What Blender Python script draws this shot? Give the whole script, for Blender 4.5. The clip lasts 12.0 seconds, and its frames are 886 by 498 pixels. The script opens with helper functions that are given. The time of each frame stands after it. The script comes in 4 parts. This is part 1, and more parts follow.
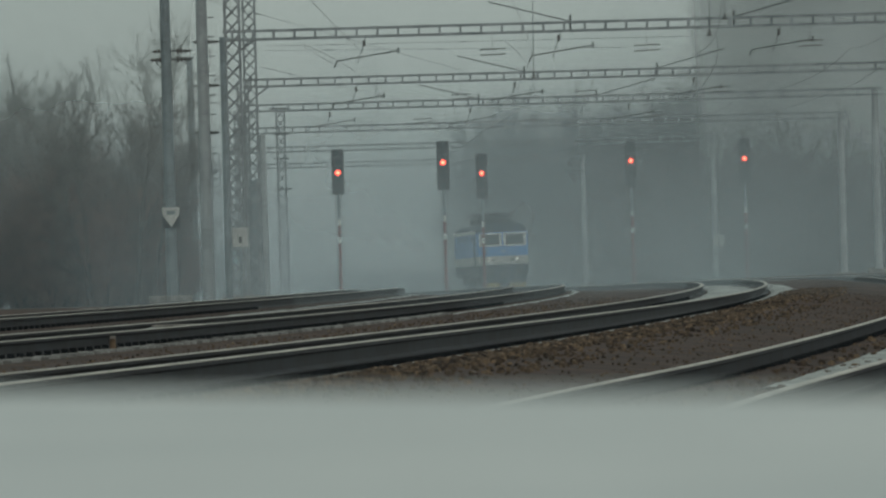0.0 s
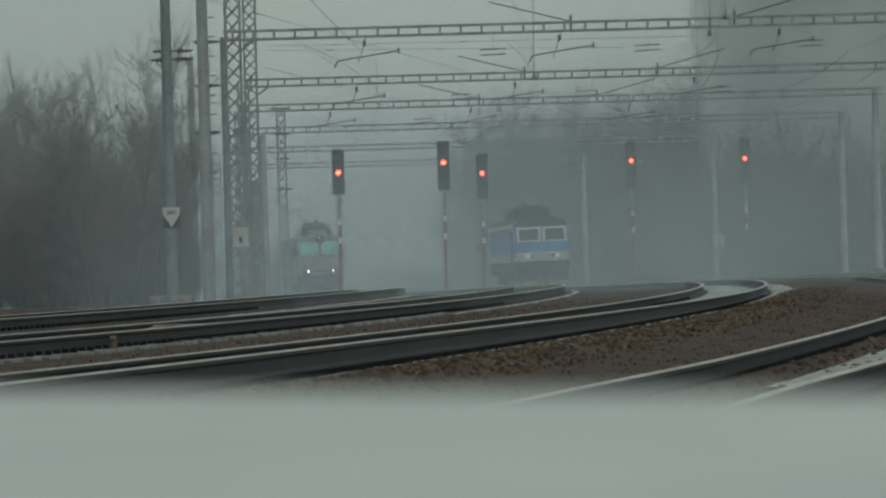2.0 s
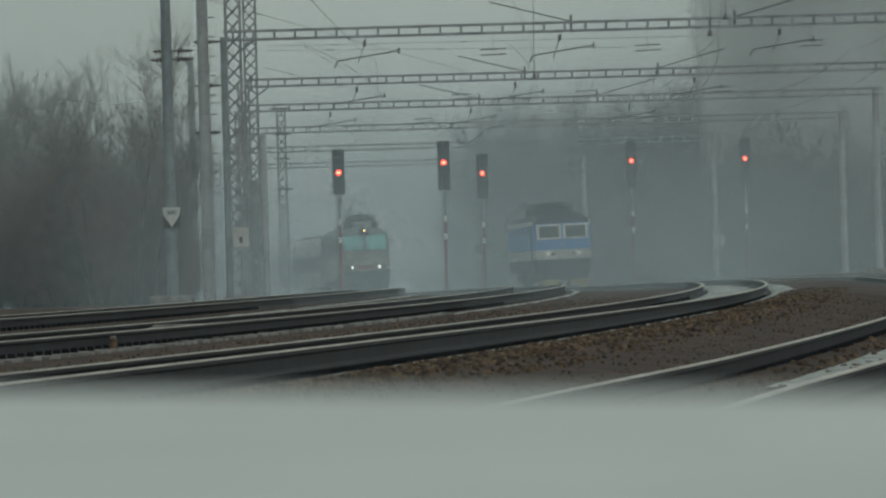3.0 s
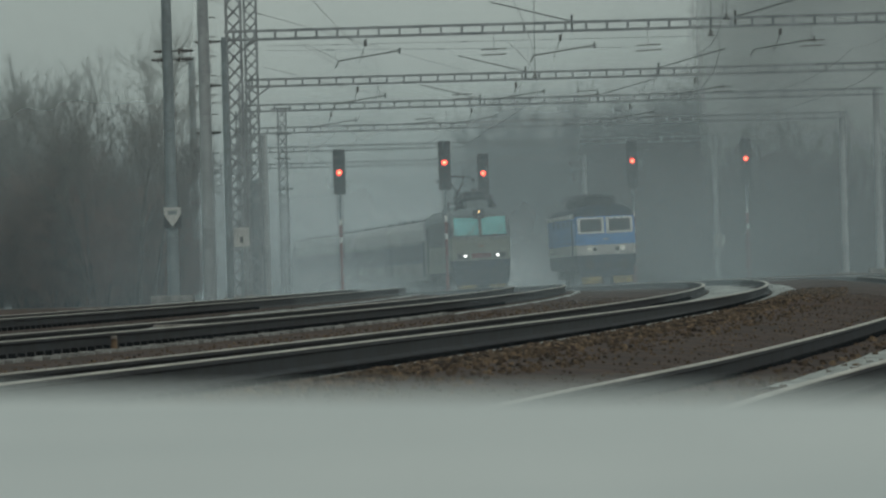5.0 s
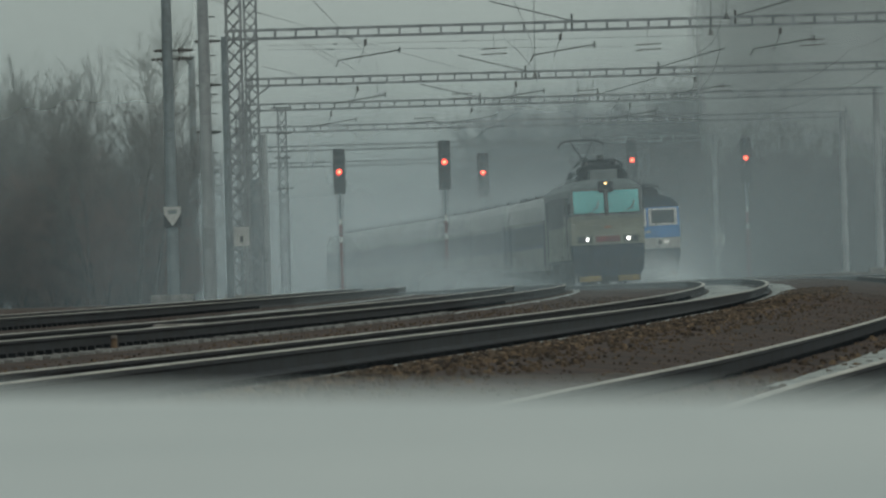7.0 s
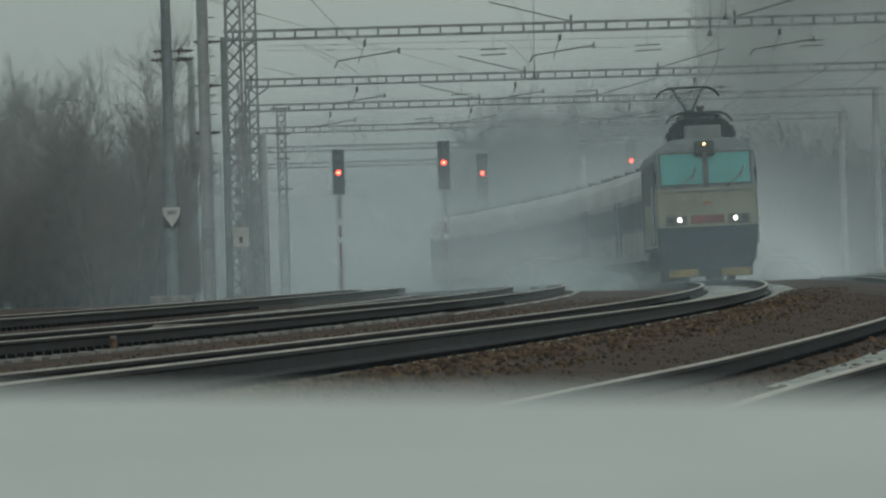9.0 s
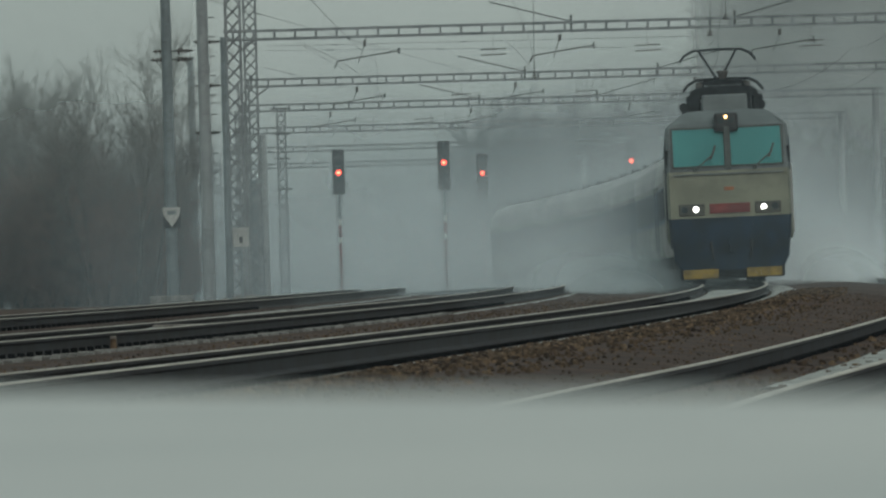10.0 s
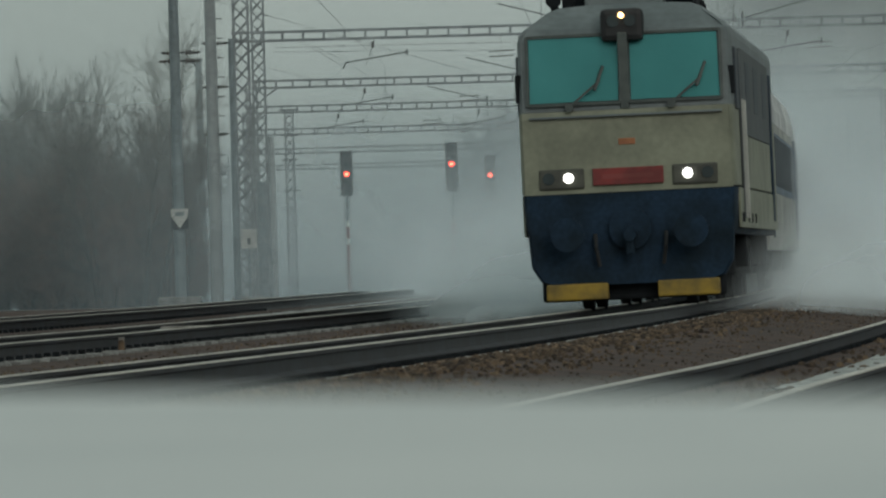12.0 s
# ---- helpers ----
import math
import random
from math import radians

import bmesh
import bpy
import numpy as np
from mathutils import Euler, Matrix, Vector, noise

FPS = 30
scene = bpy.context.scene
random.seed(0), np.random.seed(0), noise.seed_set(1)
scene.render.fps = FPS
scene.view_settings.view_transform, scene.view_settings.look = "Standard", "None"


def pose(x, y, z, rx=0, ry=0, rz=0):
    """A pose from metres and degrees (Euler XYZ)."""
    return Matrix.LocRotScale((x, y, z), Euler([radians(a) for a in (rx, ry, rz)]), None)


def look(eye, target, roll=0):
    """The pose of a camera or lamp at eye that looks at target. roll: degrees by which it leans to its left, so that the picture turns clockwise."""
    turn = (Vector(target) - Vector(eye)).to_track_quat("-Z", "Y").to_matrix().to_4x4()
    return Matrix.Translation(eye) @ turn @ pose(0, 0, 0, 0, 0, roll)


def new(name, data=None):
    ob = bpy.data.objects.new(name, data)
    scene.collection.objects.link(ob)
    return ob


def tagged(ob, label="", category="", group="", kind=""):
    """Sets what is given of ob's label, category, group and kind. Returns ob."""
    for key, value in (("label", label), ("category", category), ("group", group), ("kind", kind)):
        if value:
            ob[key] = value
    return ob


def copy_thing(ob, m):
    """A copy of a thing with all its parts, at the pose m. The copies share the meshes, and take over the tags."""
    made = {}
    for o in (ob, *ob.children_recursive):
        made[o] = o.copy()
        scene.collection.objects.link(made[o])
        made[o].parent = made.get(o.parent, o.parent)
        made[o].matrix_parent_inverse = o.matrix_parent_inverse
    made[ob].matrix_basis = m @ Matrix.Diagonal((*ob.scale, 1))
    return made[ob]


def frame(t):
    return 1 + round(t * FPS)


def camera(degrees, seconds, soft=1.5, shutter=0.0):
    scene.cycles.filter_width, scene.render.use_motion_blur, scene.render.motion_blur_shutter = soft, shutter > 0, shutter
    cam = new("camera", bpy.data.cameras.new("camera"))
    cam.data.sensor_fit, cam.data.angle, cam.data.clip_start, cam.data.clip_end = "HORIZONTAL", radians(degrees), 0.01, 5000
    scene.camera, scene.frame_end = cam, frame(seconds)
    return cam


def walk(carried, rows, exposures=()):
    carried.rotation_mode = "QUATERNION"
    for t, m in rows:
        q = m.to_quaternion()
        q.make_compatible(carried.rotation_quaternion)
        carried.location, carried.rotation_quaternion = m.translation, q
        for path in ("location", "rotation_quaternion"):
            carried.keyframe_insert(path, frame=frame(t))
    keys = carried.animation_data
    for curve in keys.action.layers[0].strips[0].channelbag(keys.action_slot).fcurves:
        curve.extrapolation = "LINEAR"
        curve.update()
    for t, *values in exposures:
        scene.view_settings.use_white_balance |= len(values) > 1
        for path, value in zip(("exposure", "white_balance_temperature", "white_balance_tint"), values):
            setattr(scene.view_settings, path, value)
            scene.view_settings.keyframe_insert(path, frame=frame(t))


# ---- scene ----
EYE = (0.0, 0.0, 0.65)          # camera just over the snowy platform, rail tops near z = 0
ROLL = -1.6


def aim(dx, dy):
    """A pose turned by dx, dy thousandths of a view unit from the resting aim."""
    return look(EYE, (dx, 1000.0, EYE[2] + 2.327 + dy), ROLL)


cam = camera(7.2, 12.0, soft=2.3)
cam.data.dof.use_dof = True
cam.data.dof.focus_distance = 170.0
cam.data.dof.aperture_fstop = 25.0
walk(cam, [(0.0, aim(0.06, 0)), (1.0, aim(0.04, 0)), (2.0, aim(0, 0)), (3.0, aim(-0.03, 0)), (5.0, aim(-0.14, 0)), (6.0, aim(-0.14, -0.07)), (7.0, aim(-0.14, -0.09)), (9.0, aim(-0.04, 0)), (10.5, aim(-0.04, 0)), (11.0, aim(-0.10, 0.02)), (11.5, aim(-0.45, 0.12)), (12.0, aim(-1.16, 0.24))])

# ---- world and light: flat winter overcast ----
world = bpy.data.worlds.new("overcast")
scene.world = world
world.use_nodes = True
wn, wl = world.node_tree.nodes, world.node_tree.links
sky = wn.new("ShaderNodeTexSky")
sky.sky_type, sky.sun_disc = "NISHITA", False
sky.sun_elevation, sky.sun_rotation = radians(28), radians(150)
sky.dust_density = 4.0
sky_gain = wn.new("ShaderNodeMixRGB")
sky_gain.blend_type, sky_gain.inputs[0].default_value = "MULTIPLY", 1.0
sky_gain.inputs[2].default_value = (0.06, 0.06, 0.06, 1)
cloud = wn.new("ShaderNodeMixRGB")
cloud.inputs[0].default_value = 0.86
cloud.inputs[2].default_value = (0.392, 0.455, 0.424, 1)
wl.new(sky.outputs[0], sky_gain.inputs[1])
wl.new(sky_gain.outputs[0], cloud.inputs[1])
wl.new(cloud.outputs[0], wn["Background"].inputs[0])
wn["Background"].inputs[1].default_value = 1.0
sun = new("sun", bpy.data.lights.new("sun", "SUN"))
sun.data.energy, sun.data.angle, sun.data.color = 0.5, radians(25), (1.0, 0.97, 0.92)
sun.matrix_world = look((40, -70, 60), (0, 60, 0))
scene.cycles.transparent_max_bounces = 40


# ---- materials ----
def mat(name, color, rough=0.6, metal=0.0, color2=None, scale=4.0, bump=0.0, detail=6.0, spread=(0.4, 0.62), island=0.0, glow=None, fine=0.0, gloss=0.5):
    m = bpy.data.materials.new(name)
    m.use_nodes = True
    n, l = m.node_tree.nodes, m.node_tree.links
    b = n["Principled BSDF"]
    b.inputs["Roughness"].default_value = rough
    b.inputs["Metallic"].default_value = metal
    b.inputs["Specular IOR Level"].default_value = gloss
    c1 = (*color, 1)
    c2 = (*(color2 or [v * 0.7 for v in color]), 1)
    co = n.new("ShaderNodeTexCoord")
    no = n.new("ShaderNodeTexNoise")
    no.inputs["Scale"].default_value, no.inputs["Detail"].default_value = scale, detail
    l.new(co.outputs["Object"], no.inputs["Vector"])
    r = n.new("ShaderNodeValToRGB")
    r.color_ramp.elements[0].position, r.color_ramp.elements[1].position = spread
    r.color_ramp.elements[0].color, r.color_ramp.elements[1].color = c2, c1
    l.new(no.outputs["Fac"], r.inputs["Fac"])
    out = r.outputs["Color"]
    if fine:
        nf = n.new("ShaderNodeTexNoise")
        nf.inputs["Scale"].default_value, nf.inputs["Detail"].default_value = scale * 9, 4
        l.new(co.outputs["Object"], nf.inputs["Vector"])
        mr = n.new("ShaderNodeMapRange")
        mr.inputs["From Min"].default_value, mr.inputs["From Max"].default_value = 0.3, 0.7
        mr.inputs["To Min"].default_value, mr.inputs["To Max"].default_value = 1 - fine, 1 + fine
        l.new(nf.outputs["Fac"], mr.inputs["Value"])
        mx = n.new("ShaderNodeMixRGB")
        mx.blend_type, mx.inputs[0].default_value = "MULTIPLY", 1.0
        l.new(out, mx.inputs[1])
        l.new(mr.outputs[0], mx.inputs[2])
        out = mx.outputs[0]
    if island:
        g = n.new("ShaderNodeNewGeometry")
        mr2 = n.new("ShaderNodeMapRange")
        mr2.inputs["To Min"].default_value, mr2.inputs["To Max"].default_value = 1 - island, 1 + island
        l.new(g.outputs["Random Per Island"], mr2.inputs["Value"])
        mx2 = n.new("ShaderNodeMixRGB")
        mx2.blend_type, mx2.inputs[0].default_value = "MULTIPLY", 1.0
        l.new(out, mx2.inputs[1])
        l.new(mr2.outputs[0], mx2.inputs[2])
        out = mx2.outputs[0]
    l.new(out, b.inputs["Base Color"])
    if bump:
        bp = n.new("ShaderNodeBump")
        bp.inputs["Strength"].default_value, bp.inputs["Distance"].default_value = 0.6, bump
        l.new(no.outputs["Fac"], bp.inputs["Height"])
        l.new(bp.outputs["Normal"], b.inputs["Normal"])
    if glow:
        b.inputs["Emission Color"].default_value = (*glow[:3], 1)
        b.inputs["Emission Strength"].default_value = glow[3]
    return m


def mist(name, color, dense, low, high, scale=0.08, ball=False, wisp=0.5, back=0.5, fade=None):
    """Thin airborne snow, or haze put on a sheet: mostly clear, scattering the sky's light from both sides. Thins out
    between low and high, or away from the middle.
    """
    m = bpy.data.materials.new(name)
    m.use_nodes = True
    n, l = m.node_tree.nodes, m.node_tree.links
    n.remove(n["Principled BSDF"])
    co = n.new("ShaderNodeTexCoord")
    if ball:
        g = n.new("ShaderNodeTexGradient")
        g.gradient_type = "SPHERICAL"
        mp = n.new("ShaderNodeMapping")
        mp.inputs["Location"].default_value = (-1, 0, -0.25)
        mp.inputs["Scale"].default_value = (2, 0, 1.25)
        l.new(co.outputs["Generated"], mp.inputs["Vector"])
        l.new(mp.outputs[0], g.inputs["Vector"])
        src, lo, hi, a0, a1 = g.outputs["Fac"], 0.0, 0.92, 0.0, dense * 1.15
    else:
        s = n.new("ShaderNodeSeparateXYZ")
        l.new(co.outputs["Object"], s.inputs[0])
        src, lo, hi, a0, a1 = s.outputs["Z"], low, high, dense, 0.0
    mr = n.new("ShaderNodeMapRange")
    mr.interpolation_type = "SMOOTHSTEP"
    for k, v in (("From Min", lo), ("From Max", hi), ("To Min", a0), ("To Max", a1)):
        mr.inputs[k].default_value = v
    l.new(src, mr.inputs["Value"])
    no = n.new("ShaderNodeTexNoise")
    no.inputs["Scale"].default_value, no.inputs["Detail"].default_value = scale, 5
    l.new(co.outputs["Object"], no.inputs["Vector"])
    nr = n.new("ShaderNodeMapRange")
    for k, v in (("From Min", 0.3), ("From Max", 0.7), ("To Min", 1 - wisp), ("To Max", 1 + wisp)):
        nr.inputs[k].default_value = v
    l.new(no.outputs["Fac"], nr.inputs["Value"])
    mu = n.new("ShaderNodeMath")
    mu.operation, mu.use_clamp = "MULTIPLY", True
    l.new(mr.outputs[0], mu.inputs[0])
    l.new(nr.outputs[0], mu.inputs[1])
    if fade:
        sx, fx, m2 = n.new("ShaderNodeSeparateXYZ"), n.new("ShaderNodeMapRange"), n.new("ShaderNodeMath")
        l.new(co.outputs["Object"], sx.inputs[0])
        fx.interpolation_type, m2.operation = "SMOOTHSTEP", "MULTIPLY"
        fx.inputs["From Min"].default_value, fx.inputs["From Max"].default_value = fade
        l.new(sx.outputs["X"], fx.inputs["Value"])
        l.new(mu.outputs[0], m2.inputs[0])
        l.new(fx.outputs[0], m2.inputs[1])
        mu = m2
    di, tr, tp = n.new("ShaderNodeBsdfDiffuse"), n.new("ShaderNodeBsdfTranslucent"), n.new("ShaderNodeBsdfTransparent")
    for k in (di, tr):
        k.inputs["Color"].default_value = (*color, 1)
    half, mix = n.new("ShaderNodeMixShader"), n.new("ShaderNodeMixShader")
    half.inputs[0].default_value = back
    l.new(di.outputs[0], half.inputs[1])
    l.new(tr.outputs[0], half.inputs[2])
    l.new(mu.outputs[0], mix.inputs[0])
    l.new(tp.outputs[0], mix.inputs[1])
    l.new(half.outputs[0], mix.inputs[2])
    l.new(mix.outputs[0], n["Material Output"].inputs["Surface"])
    return m


M_gravel = mat("brown_gravel", (0.068, 0.035, 0.023), 0.95, color2=(0.032, 0.018, 0.013), scale=1.4, bump=0.03, fine=0.45)
M_stone = mat("ballast_stone", (0.135, 0.095, 0.06), 0.9, color2=(0.04, 0.028, 0.021), scale=5.0, island=0.6)
M_slush = mat("grey_trodden_snow", (0.27, 0.28, 0.27), 0.85, color2=(0.13, 0.13, 0.125), scale=5.0, fine=0.2)
M_snow = mat("thin_snow", (0.50, 0.52, 0.50), 0.85, color2=(0.26, 0.27, 0.26), scale=3.0, bump=0.01, fine=0.15)
M_plat = mat("snowy_concrete", (0.70, 0.72, 0.705), 0.8, color2=(0.58, 0.61, 0.605), scale=7.0, bump=0.006, fine=0.08)
M_rail = mat("rusty_rail_side", (0.020, 0.023, 0.031), 0.7, 0.0, color2=(0.012, 0.011, 0.013), scale=2.0, fine=0.25)
M_railtop = mat("polished_rail_head", (0.62, 0.58, 0.51), 0.45, 0.3, color2=(0.42, 0.39, 0.34), scale=0.6)
M_sleeper = mat("concrete_sleeper", (0.24, 0.23, 0.21), 0.9, color2=(0.13, 0.12, 0.11), scale=3.0, island=0.3)
M_steel = mat("galvanised_mast_steel", (0.27, 0.30, 0.315), 0.6, 0.1, color2=(0.16, 0.18, 0.19), scale=1.5, fine=0.2)
M_post = mat("grey_mast_paint", (0.22, 0.27, 0.29), 0.6, color2=(0.16, 0.195, 0.21), scale=0.8, fine=0.15)
M_pale = mat("pale_concrete_post", (0.38, 0.42, 0.43), 0.8, color2=(0.29, 0.32, 0.33), scale=0.7, fine=0.15)
M_wire = mat("dark_copper_wire", (0.10, 0.11, 0.11), 0.6, 0.6)
M_insul = mat("brown_insulator", (0.085, 0.075, 0.07), 0.3)
M_black = mat("matt_black", (0.016, 0.018, 0.02), 0.6)
M_white = mat("white_paint", (0.78, 0.78, 0.76), 0.6, color2=(0.62, 0.62, 0.6))
M_redp = mat("red_paint", (0.24, 0.033, 0.03), 0.6, color2=(0.15, 0.026, 0.025))
M_redlamp = mat("red_signal_light", (0.8, 0.06, 0.03), 0.4, glow=(1.0, 0.05, 0.025, 3.2))
M_redcore = mat("red_signal_core", (0.9, 0.2, 0.15), 0.4, glow=(1.0, 0.17, 0.08, 9.0))
M_lamp = mat("lit_headlight", (0.9, 0.9, 0.85), 0.3, glow=(1.0, 0.98, 0.93, 5.0))
M_lampdim = mat("dim_headlight", (0.8, 0.8, 0.75), 0.25, glow=(1.0, 0.97, 0.85, 0.35))
M_amber = mat("warm_marker_light", (0.9, 0.6, 0.3), 0.3, glow=(1.0, 0.58, 0.22, 6.0))
M_cream = mat("dirty_cream_paint", (0.255, 0.27, 0.20), 0.6, color2=(0.185, 0.195, 0.145), scale=1.2, fine=0.1)
M_roofgrey = mat("grey_roof_paint", (0.165, 0.195, 0.20), 0.55, color2=(0.115, 0.14, 0.145), scale=1.0, fine=0.12)
M_frame = mat("dull_grey_green_frame", (0.085, 0.105, 0.10), 0.6, color2=(0.06, 0.075, 0.072))
M_housing = mat("dull_olive_lamp_housing", (0.075, 0.078, 0.062), 0.6, color2=(0.045, 0.047, 0.04))
M_navy = mat("dark_navy_paint", (0.016, 0.036, 0.066), 0.7, color2=(0.010, 0.021, 0.033), scale=1.6, fine=0.2, gloss=0.15)
M_yellow = mat("yellow_paint", (0.34, 0.225, 0.03), 0.7, color2=(0.17, 0.12, 0.03), scale=3.0)
M_under = mat("dirty_underframe", (0.020, 0.024, 0.028), 0.85, color2=(0.011, 0.013, 0.015), scale=2.0, gloss=0.15)
# tinted glass; the sky's reflection is put into the bright teal
M_teal = mat("teal_windscreen_sky_sheen", (0.14, 0.56, 0.56), 0.18, 0.2, color2=(0.11, 0.46, 0.46), scale=0.5)
M_glass = mat("dark_window_glass", (0.03, 0.045, 0.05), 0.1)
M_sideband = mat("dark_side_panels", (0.035, 0.042, 0.048), 0.55, color2=(0.022, 0.027, 0.03), scale=1.5)
M_coachglass = mat("dusty_coach_glass", (0.035, 0.05, 0.065), 0.6, color2=(0.025, 0.036, 0.045))
M_blue = mat("blue_locomotive_paint", (0.045, 0.27, 0.68), 0.45, color2=(0.035, 0.21, 0.55), scale=1.0, fine=0.1)
M_palegrey = mat("pale_grey_paint", (0.52, 0.53, 0.50), 0.5, color2=(0.40, 0.41, 0.39), scale=1.0, fine=0.1)
M_coachlow = mat("pale_grey_coach_side", (0.40, 0.41, 0.38), 0.65, color2=(0.27, 0.28, 0.27), scale=0.6, fine=0.15)
M_coach = mat("blue_grey_coach_side", (0.12, 0.165, 0.225), 0.6, color2=(0.085, 0.12, 0.165), scale=0.5, fine=0.15)
M_coachroof = mat("frosted_coach_roof", (0.66, 0.68, 0.67), 0.8, color2=(0.42, 0.44, 0.45), scale=0.5, fine=0.15)
M_bark = mat("dark_wet_bark", (0.05, 0.047, 0.045), 0.9, color2=(0.03, 0.027, 0.026), scale=3.0)
M_bush = mat("reddish_brown_stems", (0.17, 0.10, 0.085), 0.9, color2=(0.10, 0.06, 0.05), scale=1.0)
M_twig = mat("bare_twigs", (0.10, 0.09, 0.085), 0.9, color2=(0.06, 0.053, 0.05), scale=1.0)


# ---- building helpers ----
def part(name, bm, material, parent=None, label=""):
    me = bpy.data.meshes.new(name)
    bm.to_mesh(me)
    bm.free()
    for k in material if isinstance(material, (list, tuple)) else [material]:
        me.materials.append(k)
    ob = new(name, me)
    ob.parent = parent
    if label:
        tagged(ob, label)
    return ob


def from_lists(name, verts, faces, material, parent=None, smooth=False):
    me = bpy.data.meshes.new(name)
    me.from_pydata(verts, [], faces)
    me.materials.append(material)
    if smooth:
        me.shade_smooth()
    ob = new(name, me)
    ob.parent = parent
    return ob


def thing(name, m, label, category, group="", kind=""):
    ob = new(name)
    ob.matrix_basis = m
    ob.empty_display_size = 0.3
    return tagged(ob, label, category, group, kind)


def box(bm, x0, x1, y0, y1, z0, z1, bevel=0.0, mi=0):
    vs = [bm.verts.new(p) for p in ((x0, y0, z0), (x1, y0, z0), (x1, y1, z0), (x0, y1, z0), (x0, y0, z1), (x1, y0, z1), (x1, y1, z1), (x0, y1, z1))]
    fs = [bm.faces.new([vs[i] for i in q]) for q in ((3, 2, 1, 0), (4, 5, 6, 7), (0, 1, 5, 4), (1, 2, 6, 5), (2, 3, 7, 6), (3, 0, 4, 7))]
    for f in fs:
        f.material_index = mi
    if bevel:
        es = list({e for f in fs for e in f.edges})
        bmesh.ops.bevel(bm, geom=es, offset=bevel, segments=2, affect="EDGES", profile=0.6)


def bar(bm, a, b, w, h=None, sides=4):
    """A prismatic bar from a to b."""
    a, b = Vector(a), Vector(b)
    h = h or w
    d = (b - a).normalized()
    up = Vector((0, 0, 1)) if abs(d.z) < 0.95 else Vector((0, 1, 0))
    s = d.cross(up).normalized()
    t = s.cross(d)
    rings = []
    for p in (a, b):
        ring = []
        for i in range(sides):
            q = 2 * math.pi * (i + 0.5) / sides
            k = 1.414 if sides == 4 else 1.0
            ring.append(bm.verts.new(p + s * math.cos(q) * w * 0.5 * k + t * math.sin(q) * h * 0.5 * k))
        rings.append(ring)
    for i in range(sides):
        j = (i + 1) % sides
        bm.faces.new((rings[0][i], rings[0][j], rings[1][j], rings[1][i]))
    bm.faces.new(rings[0][::-1])
    bm.faces.new(rings[1])


def disc(bm, c, r, axis, depth, n=16, r2=None):
    """A short cylinder or cone frustum centred on c."""
    m = Matrix.Translation(c)
    if axis == "y":
        m = m @ Matrix.Rotation(radians(90), 4, "X")
    if axis == "x":
        m = m @ Matrix.Rotation(radians(90), 4, "Y")
    bmesh.ops.create_cone(bm, cap_ends=True, segments=n, radius1=r, radius2=r if r2 is None else r2, depth=depth, matrix=m)


def path_tube(bm, pts, r, sides=5):
    for a, b in zip(pts, pts[1:]):
        bar(bm, a, b, 2 * r, sides=sides)


def loft(bm, sections, cap=True, mi=None):
    """Skins a list of rings; mi gives a material index for each strip of a ring."""
    rings = [[bm.verts.new(p) for p in s] for s in sections]
    n = len(rings[0])
    for a, b in zip(rings, rings[1:]):
        for i in range(n):
            j = (i + 1) % n
            f = bm.faces.new((a[i], a[j], b[j], b[i]))
            if mi:
                f.material_index = mi[i]
    if cap:
        bm.faces.new(rings[0][::-1])
        bm.faces.new(rings[-1])
    bmesh.ops.recalc_face_normals(bm, faces=bm.faces[:])


# ---- plan of the line: centre line and level of the main track, by distance y ----
def track_x(y):
    q = min(max(y, 20.0), 400.0)
    k = (q - 250) / 150
    x = 0.592 * k ** 4 + 0.658 * k ** 3 - 7.833 * k ** 2 - 2.696 * k + 7.835
    if y > 400:
        x += (y - 400) * -0.0915
    if y < 20:
        x += (y - 20) * 0.115
    return x


def track_z(y):
    ys = (0, 60, 100, 160, 195, 212, 240, 279, 302, 324, 343, 362, 400, 429, 455, 511, 560, 900)
    zs = (0.0, 0.0, 0.005, 0.02, 0.0, -0.03, -0.13, -0.30, -0.42, -0.53, -0.64, -0.76, -0.98, -1.13, -1.28, -1.50, -1.65, -2.3)
    tot, wsum = 0.0, 0.0
    for d, w in ((-16, 1), (-8, 2), (0, 3), (8, 2), (16, 1)):
        tot += w * float(np.interp(y + d, ys, zs))
        wsum += w
    return tot / wsum


TRACKS = {"main": (0.0, 0.0), "right": (5.1, 0.12), "left": (-5.2, 0.0), "far_left": (-10.1, 0.04)}


def right_level(y):
    return float(np.interp(y, (0, 90, 200, 300), (-0.14, -0.14, 0.0, 0.12)))


def tilt(which, side, y):
    """How far a rail at that side lies over the centre line: the curve's cant, stronger near the platform."""
    if which != "main":
        return CANT * 0.4 * side
    return CANT * side + float(np.interp(y, (60, 130), (0.025, 0.0))) * (side + 0.755)


def on_track(which, y, side=0.0, up=0.0):
    off, dz = TRACKS[which]
    if which == "right":
        off = float(np.interp(y, (0, 43, 55, 90, 230, 321, 410, 600), (4.05, 4.3, 4.5, 4.7, 5.0, 4.65, 5.95, 8.6)))
    s = (track_x(y + 1) - track_x(y - 1)) / 2
    k = 1 / math.sqrt(1 + s * s)
    dzz = right_level(y) if which == "right" else dz
    return Vector((track_x(y) + (off + side) * k, y - (off + side) * s * k, track_z(y) + dzz + up))


CANT = radians(1.1)


